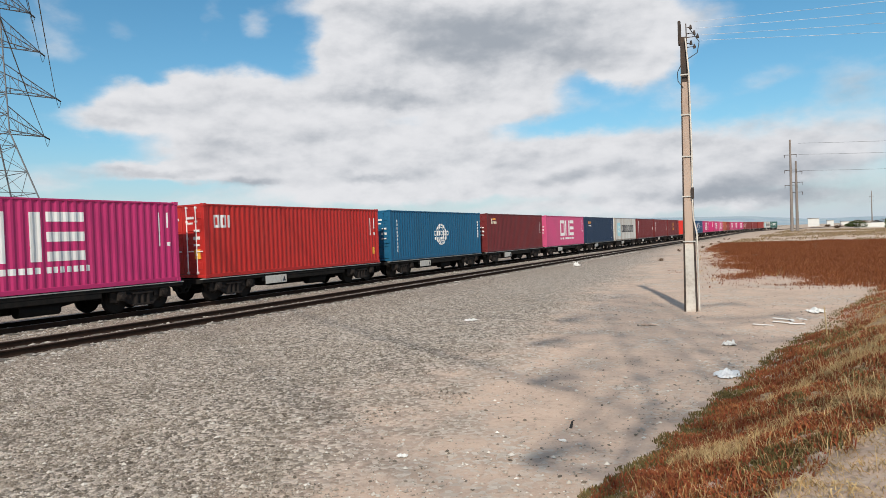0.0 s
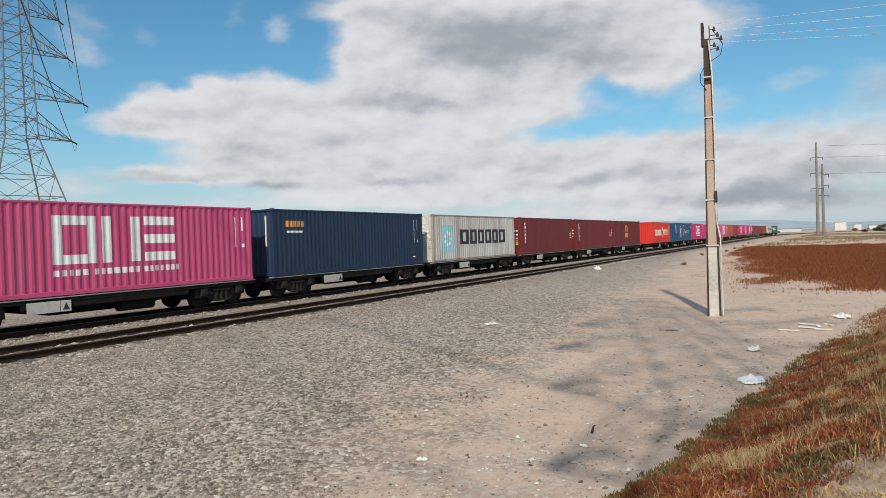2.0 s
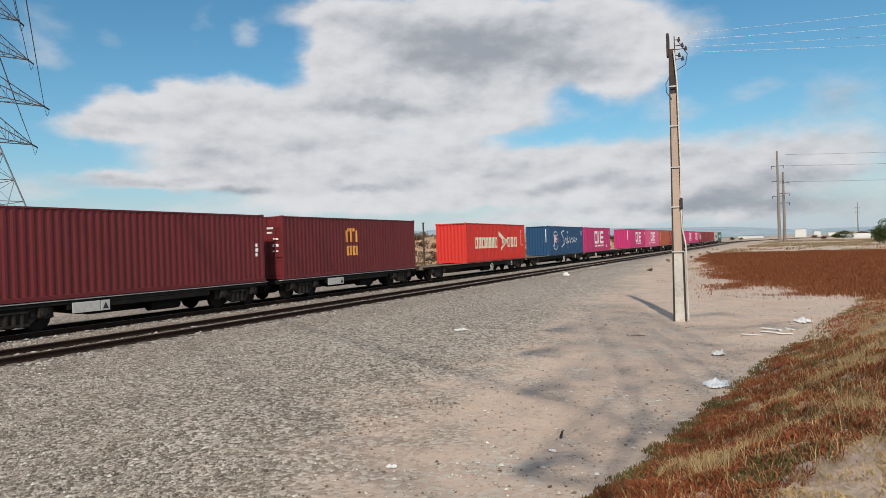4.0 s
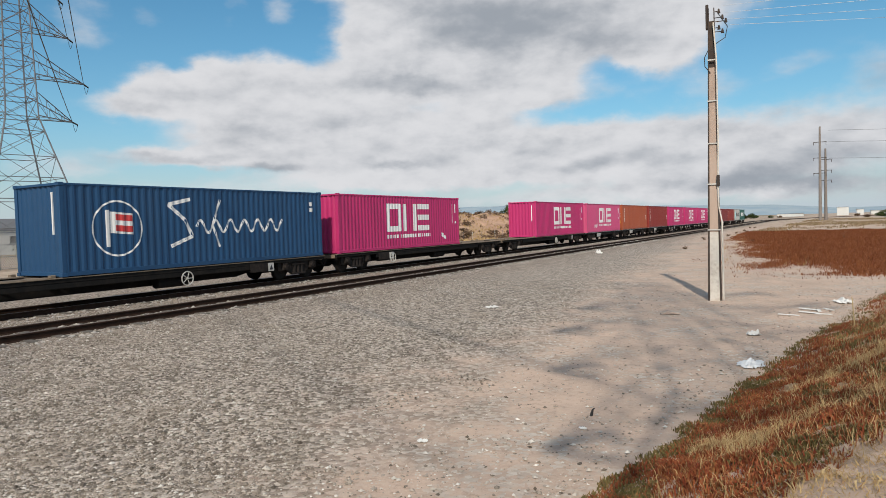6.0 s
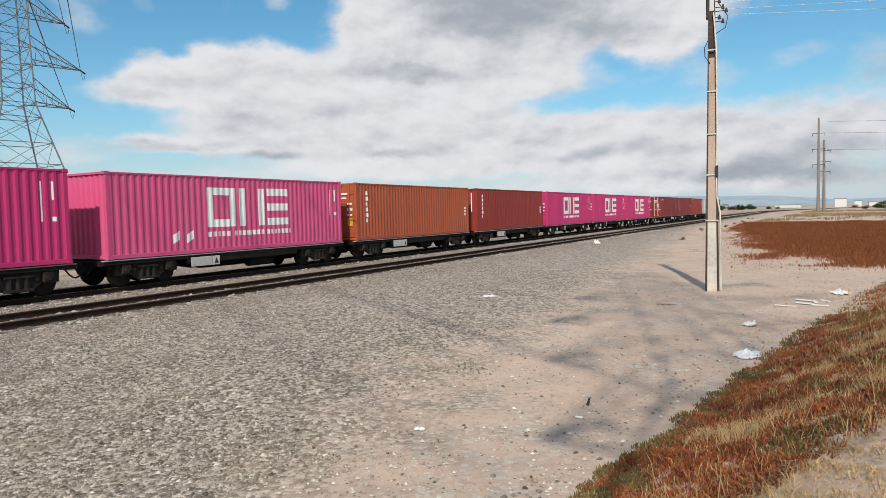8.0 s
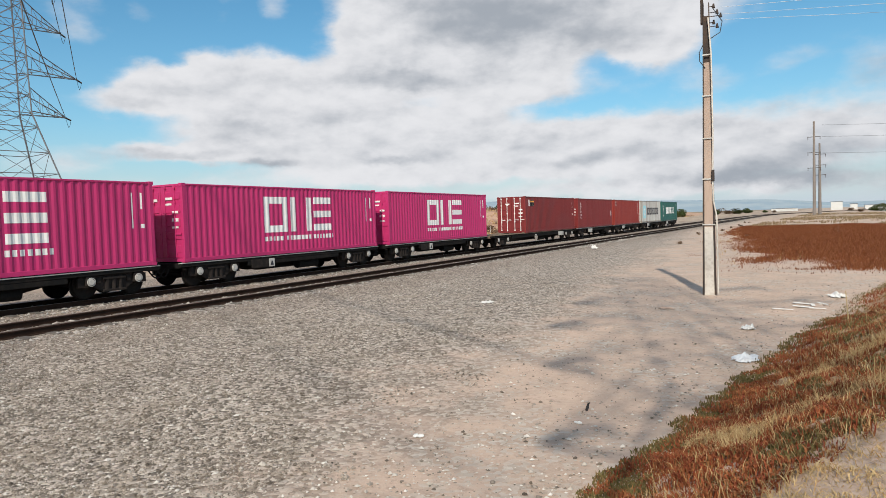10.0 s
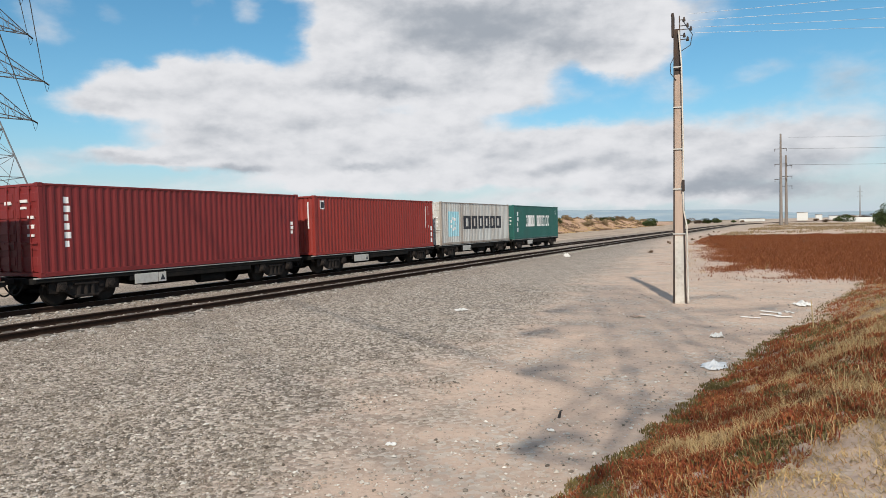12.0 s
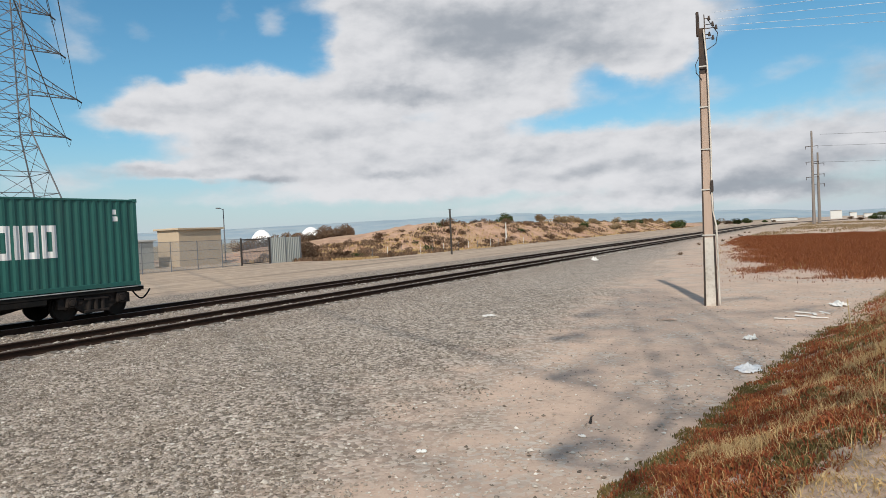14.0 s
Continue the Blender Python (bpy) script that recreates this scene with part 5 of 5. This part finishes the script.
def blades(xs, ys, zs, high, wide, lean, name, mat, label, category):
    """Bent blades, two faces each, at the given places."""
    n = len(xs)
    a = rng.uniform(0, 2 * np.pi, n)
    h = high * rng.uniform(0.5, 1.25, n)
    w = wide * rng.uniform(0.6, 1.3, n)
    tilt = lean * rng.uniform(0.1, 1.0, n) * h
    b = rng.uniform(0, 2 * np.pi, n)
    pts = np.empty((n, 5, 3))
    ca, sa = np.cos(a) * w / 2, np.sin(a) * w / 2
    tx, ty = np.cos(b) * tilt, np.sin(b) * tilt
    pts[:, 0] = np.stack([xs - ca, ys - sa, zs - 0.01], 1)
    pts[:, 1] = np.stack([xs + ca, ys + sa, zs - 0.01], 1)
    pts[:, 2] = np.stack([xs + ca * 0.8 + tx * 0.35, ys + sa * 0.8 + ty * 0.35, zs + h * 0.6], 1)
    pts[:, 3] = np.stack([xs - ca * 0.8 + tx * 0.35, ys - sa * 0.8 + ty * 0.35, zs + h * 0.6], 1)
    pts[:, 4] = np.stack([xs + tx, ys + ty, zs + h * np.sqrt(np.maximum(0.1, 1 - (tilt / h) ** 2 * 0.5))], 1)
    k = np.arange(n) * 5
    quads = np.stack([k, k + 1, k + 2, k + 3], 1).tolist()
    tris = np.stack([k + 3, k + 2, k + 4], 1).tolist()
    return bare(pts.reshape(-1, 3).tolist(), quads + tris, name, mat, label, category)


def bank_plants():
    """Low plants over the bank: olive along its foot, russet above, straw between."""
    red, green, straw, fallen = [], [], [], []
    for y0, y1, count in ((3.4, 7, 85000), (7, 11, 75000), (11, 17, 48000), (17, 34, 34000)):
        yy = rng.uniform(y0, y1, count)
        e = np.array([bank_edge(y) for y in yy])
        xx = e - 0.10 + rng.uniform(0, 1, count) * (0.19 * yy + 1.6 - e)
        for x, y, q in zip(xx, yy, rng.uniform(0, 1, count)):
            d = x - bank_edge(y) - 0.10 * noise.noise((x * 1.7, y * 1.7, 0)) - 0.12 * noise.noise((x * 5, y * 5, 3)) - 0.22 * q * q
            if d < 0:
                continue
            patch = noise.noise((x * 0.8, y * 0.8, 5)) + 0.5 * noise.noise((x * 2.6, y * 2.6, 8))
            # a bare, straw-strewn patch close by
            open_soil = d > 1.5 + (y - 4.9) * 0.8 + 0.35 * noise.noise((x * 1.3, y * 1.3, 2)) and y < 7.5
            open_soil = open_soil or (y > 12.5 and y < 17 and d > 1.3 + 0.5 * noise.noise((x * 0.8, y * 0.8, 4)) and patch > -0.2)
            spot = (x, y, ground_z(x, y))
            if open_soil:
                if q < 0.3:
                    fallen.append(spot)
                continue
            if d < 0.24 + 0.22 * patch + 0.3 * (q - 0.5):
                green.append(spot)
            elif patch + 0.15 * d > 0.55 and q < 0.5 or q > 0.94:
                straw.append(spot)
            elif patch < -0.30 and q < 0.75 or q < 0.2 * (d - 0.4):
                green.append(spot)
            else:
                red.append(spot)
    for spots, high, wide, lean, name, mat, label in (
            (green, 0.045, 0.016, 0.9, "green_ground_cover", GREENPLANT, "low olive-green succulent plants along the foot of the bank"),
            (red, 0.065, 0.016, 1.1, "red_ground_cover", REDPLANT, "dense russet and orange low plants over the bank"),
            (straw, 0.12, 0.006, 1.5, "dry_grass", STRAW, "dry straw-coloured grass among the bank plants"),
            (straw[::22] + fallen[::70], 0.26, 0.005, 1.25, "long_straw", STRAW, "long bent dry stalks among the bank plants"),
            (fallen, 0.05, 0.007, 4.0, "fallen_straw", STRAW, "fallen dry straw strewn on the bare soil of the bank")):
        a = np.array(spots)
        lump = np.array([1.0 + 0.6 * noise.noise((x * 3.1, y * 3.1, 7)) for x, y, z in spots])
        blades(a[:, 0], a[:, 1], a[:, 2], high * lump, wide, lean, name, mat, label, "plants")


bank_plants()


def field_weeds():
    count = 420000
    yy = 27 + 84 * rng.uniform(0, 1, count) ** 1.25
    xx = rng.uniform(-9, 24, count)
    keep = []
    for x, y, q in zip(xx, yy, rng.uniform(0, 1, count)):
        left = -3.0 - (y - 34) * 0.13
        near = 33.0 - max(0.0, x + 1) * 1.5
        if x > 0.2 * y + 6:
            continue
        d = min(x - left, (y - near) * 0.45, (108 - y) * 0.3) + 2.2 * noise.noise((x * 0.35, y * 0.22, 1)) + 1.1 * noise.noise((x * 1.2, y * 0.9, 6))
        if d > -1.6 and (d > 1.8 or q < max(0.035, 0.12 + d * 0.45)):
            keep.append((x, y, ground_z(x, y), 0.28 + max(0.0, min(d, 4.0)) * 0.17))
    a = np.array(keep)
    blades(a[:, 0], a[:, 1], a[:, 2], 0.30 * a[:, 3], 0.024, 1.0, "red_weeds", RUSSET, "field of rust-red dry weeds beyond the bare ground", "weeds")
    # pale stalks along the fringe, and rough grass farther down the line
    yy, xx = rng.uniform(30, 90, 5000), rng.uniform(-10, 14, 5000)
    ok = [(x, y) for x, y in zip(xx, yy) if noise.noise((x * 0.4, y * 0.25, 2)) > 0.25 and x > -4.0 - (y - 34) * 0.13]
    a = np.array(ok)
    blades(a[:, 0], a[:, 1], np.zeros(len(a)), 0.2, 0.03, 0.9, "fringe_grass", STRAW, "pale dry tufts along the edge of the weeds", "grass")
    yy, xx = rng.uniform(100, 300, 60000), rng.uniform(-11, 60, 60000)
    ok = [(x, y) for x, y in zip(xx, yy) if noise.noise((x * 0.06, y * 0.04, 2)) + 0.4 * noise.noise((x * 0.3, y * 0.2, 3)) > 0.02 and x > -9 + (y - 88) * 0.03]
    a = np.array(ok)
    blades(a[:, 0], a[:, 1], np.zeros(len(a)), 0.34, 0.09, 1.0, "far_grass", DRYMIX, "rough dry grass and scrub far along the line", "grass")


field_weeds()


def bush_mesh(seed, leaves=420, leaf=1.0):
    """A rounded, ragged bush: short stems and many small leaves."""
    r = random.Random(seed)

    def build(bm):
        for k in range(7):
            a = 2 * math.pi * k / 7 + r.uniform(-0.3, 0.3)
            rod(bm, (0.05 * math.cos(a), 0.05 * math.sin(a), -0.05), (0.5 * math.cos(a), 0.5 * math.sin(a), r.uniform(0.4, 0.75)), 0.03, 0.012, 4)
        lobes = [(r.uniform(-0.55, 0.55), r.uniform(-0.55, 0.55), r.uniform(0.25, 0.75), r.uniform(0.25, 0.48)) for _ in range(8)]
        for _ in range(leaves):
            cx, cy, cz, cr = r.choice(lobes)
            d = Vector((r.gauss(0, 1), r.gauss(0, 1), r.gauss(0, 1))).normalized() * cr * r.uniform(0.6, 1.05)
            c = Vector((cx, cy, cz)) + d
            if c.z < 0.02:
                continue
            u = Vector((r.gauss(0, 1), r.gauss(0, 1), r.gauss(0, 1))).normalized() * r.uniform(0.05, 0.11) * leaf
            v = u.orthogonal().normalized() * r.uniform(0.03, 0.07) * leaf
            bm.faces.new([bm.verts.new(c + q) for q in (-u, v, u, -v)])
    return mesh_of(build)


BUSHES = [bush_mesh(k) for k in range(4)]
DENSE = [bush_mesh(k + 10, 2600, 0.62) for k in range(2)]


def plant_bush(x, y, wide, high, mat, label, k):
    ob = part_of("bush", DENSE[k % 2] if wide > 1.7 else BUSHES[k % 4], mat)
    z = max(ground_z(x, y), mound_z(x, y) - 0.06)
    ob.matrix_basis = pose(x, y, z - 0.03, 0, 0, 70 * k) @ Matrix.Diagonal((wide, wide, high, 1))
    tagged(ob, label, "bush", "bushes across the line")


def plant_bushes():
    r = random.Random(5)
    for k in range(170):
        y = 60 + 95 * r.random() ** 1.8
        x = -43.2 - 15 * r.random() - (y - 60) * 0.03
        if noise.noise((x * 0.1, y * 0.1, 3)) < 0.0 and r.random() < 0.6:
            continue
        s = r.uniform(0.5, 1.5)
        plant_bush(x, y, s * 1.0, s * 0.7, DARKLEAF if r.random() < 0.06 else SCRUB, "dry brown scrub bush on the earth mound", k)
    for k in range(60):
        y = 150 + 220 * r.random()
        x = -47 - 16 * r.random() - (y - 90) * 0.045
        s = r.uniform(0.8, 1.9)
        plant_bush(x, y, s * 1.3, s, DARKLEAF if r.random() < 0.12 else DRYMIX, "low grey-green bush along the far mound", k)
    plant_bush(-54.8, 38.1, 1.75, 2.15, DARKLEAF, "large dark green bush beside the wire fence", 1)
    plant_bush(-57.5, 32.5, 2.2, 2.0, DARKLEAF, "dark green bush near the tower", 2)
    plant_bush(-53.5, 62, 1.8, 1.9, SCRUB, "dry brown bush at the end of the mound", 3)
    for k in range(13):
        a = radians(37.2 + 0.75 * k + r.uniform(-0.2, 0.2))
        plant_bush(-128 * math.sin(a), 128 * math.cos(a), r.uniform(1.8, 2.6), r.uniform(1.9, 2.8), SCRUB, "tall dry shrub behind the yard fence", k)
    plant_bush(-60, 137, 2.0, 2.3, DARKLEAF, "dark green bush on top of the mound", 0)
    plant_bush(18.5, 165, 3.6, 4.2, DARKLEAF, "large dark green bush beyond the weeds", 1)
    plant_bush(23, 168, 4.5, 4.6, DARKLEAF, "large dark green bush beyond the weeds", 2)
    for k in range(46):
        y, x = r.uniform(300, 520), r.uniform(-60, 110)
        if -30 < x - (y - 250) ** 2 / 1110 < 4:
            continue
        s = r.uniform(1.2, 3.4)
        plant_bush(x, y, s * 1.5, s, DARKLEAF if k % 2 else SCRUB, "distant low tree on the plain", k)
    for k in range(26):
        plant_bush(r.uniform(-11.5, 3), r.uniform(44, 140), r.uniform(0.2, 0.5), r.uniform(0.12, 0.3), SCRUB, "small dry weed tuft on bare ground", k)


plant_bushes()


def mound_scrub():
    """Fine dry growth over the slopes of the mound."""
    n = 60000
    yy = 57 + 300 * rng.uniform(0, 1, n) ** 1.5
    xx = -42.0 - np.maximum(0, yy - 90) * 0.045 - 17 * rng.uniform(0, 1, n) ** 1.2
    dark, tan = [], []
    for x, y, q in zip(xx, yy, rng.uniform(0, 1, n)):
        g = noise.noise((x * 0.22, y * 0.12, 31)) + 0.6 * noise.noise((x * 0.7, y * 0.5, 33)) + max(0.0, (85 - y) * 0.012)
        spot = (x, y, max(0.0, mound_z(x, y) - 0.06))
        if g > 0.2:
            dark.append(spot)
        elif g > -0.25 and q < 0.5:
            tan.append(spot)
    for spots, high, name, mat, label in ((dark, 0.42, "mound_scrub", SCRUB, "dark dry scrub over the slope of the mound"), (tan, 0.3, "mound_grass", STRAW, "pale dry grass over the slope of the mound")):
        a = np.array(spots)
        blades(a[:, 0], a[:, 1], a[:, 2], high, 0.13, 0.9, name, mat, label, "scrub")


mound_scrub()

# ---- far buildings on the horizon ----
for x, y, w, h in ((10, 620, 8, 6.5), (24, 640, 5, 4.5), (34, 640, 24, 3.2), (75, 660, 26, 4), (-34, 640, 20, 2.4)):
    make_hall("far_building", "pale block building far off on the plain", x, x + w, y, y + 10, h, MAT_PALEWALL, MAT_DARKROOF)
bm = bmesh.new()
box(bm, 22, 75, 330, 331, -0.2, 1.9, 0.05)
tagged(part("low_wall", bm, MAT_PALEWALL), "low pale concrete wall far beyond the weeds", "wall", "", "structure")

# ---- stones ----
LUMP = np.array(((1, 0, 0), (-1, 0, 0), (0, 1, 0), (0, -1, 0), (0, 0, 0.8), (0, 0, -0.6)))
LUMP_FACES = np.array(((0, 2, 4), (2, 1, 4), (1, 3, 4), (3, 0, 4), (2, 0, 5), (1, 2, 5), (3, 1, 5), (0, 3, 5)))


def strew(spots, size, name, mat, label):
    """Small broken stones at the given places, one object."""
    a = np.array(spots)
    n = len(a)
    s = size * (0.45 + 0.35 * rng.exponential(1.2, n).clip(0, 5))
    pts = LUMP[None] * rng.uniform(0.55, 1.25, (n, 6, 3)) * s[:, None, None]
    t = rng.uniform(0, 2 * np.pi, n)
    c, q = np.cos(t)[:, None], np.sin(t)[:, None]
    pts = np.stack([pts[..., 0] * c - pts[..., 1] * q, pts[..., 0] * q + pts[..., 1] * c, pts[..., 2] * 0.75], -1)
    pts += np.stack([a[:, 0], a[:, 1], a[:, 2] + s * 0.25], 1)[:, None]
    faces = (LUMP_FACES[None] + (np.arange(n) * 6)[:, None, None]).reshape(-1, 3)
    bare(pts.reshape(-1, 3).tolist(), faces.tolist(), name, mat, label, "stones")


def scatter_stones():
    grey, pale, coarse = [], [], []
    for y0, y1, count in ((2.2, 7, 64000), (7, 13, 60000), (13, 25, 46000), (25, 48, 20000)):
        yy = rng.uniform(y0, y1, count)
        xx = 0.1 * yy - rng.uniform(0, 1, count) * np.minimum(2.2 * yy + 2.0, 21.0)
        for x, y, q in zip(xx, yy, rng.uniform(0, 1, count)):
            if x > bank_edge(y) - 0.1 or x < -19.6:
                continue
            edge = max(-4.1 - 0.11 * y, -13.5) + 1.8 * noise.noise((x * 0.5, y * 0.5, 1)) + 1.0 * noise.noise((x * 1.7, y * 1.7, 2))
            inside = edge - x
            bald = 0.55 + 0.6 * noise.noise((x * 0.9, y * 0.9, 12)) + 0.35 * noise.noise((x * 3, y * 3, 13))
            strip_near = bank_edge(y) - x
            if (strip_near < 1.5 and q < 0.32 - 0.2 * strip_near + 0.25 * noise.noise((x * 1.4, y * 0.7, 9))) or (inside > 0 and q < bald + 0.25 * min(inside, 2.0)) or q < 0.10 * math.exp(min(inside, 0) * 0.35) + 0.075 + 0.10 * max(0.0, noise.noise((x * 0.7, y * 0.7, 21))):
                spot = (x, y, ground_z(x, y))
                (pale if (q * 977) % 1 < (0.10 if inside > 0 else 0.4) else grey).append(spot)
    strew(grey, 0.016, "gravel", MAT_STONES, "loose grey crushed stone spread beside the rails")
    strew(pale, 0.018, "pale_gravel", MAT_PALE, "pale pebbles among the crushed stone")
    for cx in (TRAIN_X, NEAR_X):
        yy, xx = rng.uniform(3, 75, 13000), rng.uniform(-1.9, 1.9, 13000)
        coarse += [(cx + x, y, 0.0) for x, y in zip(xx, yy) if abs(abs(x) - 0.7375) > 0.1]
    strew(coarse, 0.04, "ballast", MAT_BALLAST, "coarse grey ballast stones between the rails")


scatter_stones()

# ---- litter ----
MAT_LITTER = worn("dirty_white_litter", (0.72, 0.71, 0.68), (0.45, 0.42, 0.38), 0.7, 0, 6, 0.5)
MAT_SHEET = worn("crumpled_grey_blue_plastic", (0.66, 0.68, 0.70), (0.36, 0.38, 0.40), 0.4, 0, 5, 0.6)
MAT_DARKBIT = worn("black_rubber_scrap", (0.018, 0.018, 0.018), (0.04, 0.04, 0.04), 0.6)


def crumpled(name, x, y, w, d, h, mat, label, seed, turn=0):
    bm = bmesh.new()
    n = 16
    grid = []
    for i in range(n + 1):
        row = []
        for k in range(n + 1):
            u, v = i / n - 0.5, k / n - 0.5
            edge = 1 + 0.3 * noise.noise((u * 6, v * 6, seed + 4))
            fall = max(0.0, 1 - 4 * (u * u + v * v))
            z = h * (0.15 + 1.3 * abs(noise.noise((u * 4.5, v * 4.5, seed)))) * (0.3 + fall) + 0.008
            row.append(bm.verts.new((u * w * edge, v * d * edge, z)))
        grid.append(row)
    for i in range(n):
        for k in range(n):
            if math.hypot(i - n / 2 + 0.5, k - n / 2 + 0.5) < n * (0.43 + 0.10 * noise.noise(((i - n / 2) * 0.15, (k - n / 2) * 0.15, seed))):
                bm.faces.new((grid[i][k], grid[i + 1][k], grid[i + 1][k + 1], grid[i][k + 1]))
    bmesh.ops.delete(bm, geom=[q for q in bm.verts if not q.link_faces], context="VERTS")
    bmesh.ops.solidify(bm, geom=bm.faces[:], thickness=0.006)
    ob = part(name, bm, mat)
    ob.matrix_basis = pose(x, y, ground_z(x, y), 0, 0, turn)
    tagged(ob, label, "litter", "litter on the bare ground")


crumpled("plastic_sheet", -1.02, 11.7, 0.45, 0.7, 0.085, MAT_SHEET, "crumpled grey-blue plastic sheet at the foot of the bank", 3.1, -10)
crumpled("paper_scrap", -1.22, 14.75, 0.3, 0.36, 0.12, MAT_LITTER, "crumpled white paper on bare ground", 5.2)
crumpled("rubbish_bag", 0.45, 20.6, 0.5, 0.8, 0.11, MAT_LITTER, "torn white bag against the bank", 7.7, 20)
crumpled("paper_scrap", -8.1, 17.0, 0.4, 0.5, 0.04, MAT_LITTER, "flat scrap of white paper on gravel", 9.4)
crumpled("paper_scrap", -13.55, 45.9, 0.5, 0.6, 0.3, MAT_LITTER, "white scrap beside the near rail", 1.4)
crumpled("paper_scrap", -3.9, 6.3, 0.13, 0.12, 0.03, MAT_LITTER, "small flat pale scrap on sand", 2.4)
crumpled("paper_scrap", -2.42, 7.4, 0.10, 0.09, 0.03, MAT_LITTER, "small flat pale scrap on sand", 4.4)
crumpled("rubber_scrap", -3.3, 17.3, 0.5, 0.25, 0.06, MAT_CONCRETE, "broken lump of concrete near the pole", 6.6)
for x, y, n, w, turn in ((-0.3, 19.0, 0.55, 0.13, 72), (-0.72, 17.9, 0.5, 0.09, 94), (0.0, 18.3, 0.42, 0.10, 112), (0.12, 19.1, 0.35, 0.09, 40), (-0.3, 18.45, 0.5, 0.16, 80), (-0.1, 18.8, 0.3, 0.12, 10)):
    bm = bmesh.new()
    box(bm, -w * 0.32, w * 0.32, -n * 0.45, n * 0.45, 0, 0.018, 0.003)
    ob = part("white_board", bm, MAT_LITTER)
    ob.matrix_basis = pose(x, y, ground_z(x, y) + 0.02, 3, 0, turn)
    tagged(ob, "broken white painted board lying on bare ground", "board", "broken boards")
bm = bmesh.new()
rod(bm, (0, 0, 0), (0.02, 0.01, 0.085), 0.02, 0.012, 7)
rod(bm, (0.02, 0.01, 0.085), (0.045, 0.01, 0.10), 0.008, 0.006, 5)
ob = part("peg", bm, MAT_DARKBIT)
ob.matrix_basis = pose(-2.5, 8.0, ground_z(-2.5, 8.0))
tagged(ob, "small black peg standing in the sand", "peg")
bm = bmesh.new()
rod(bm, (0, 0, 0), (-0.05, 0.02, 0.62), 0.014, 0.009, 5)
ob = part("stake", bm, STRAW)
ob.matrix_basis = pose(0.55, 15.7, ground_z(0.55, 15.7) - 0.02)
tagged(ob, "thin dry stake standing in the bank plants", "stake")


motions()
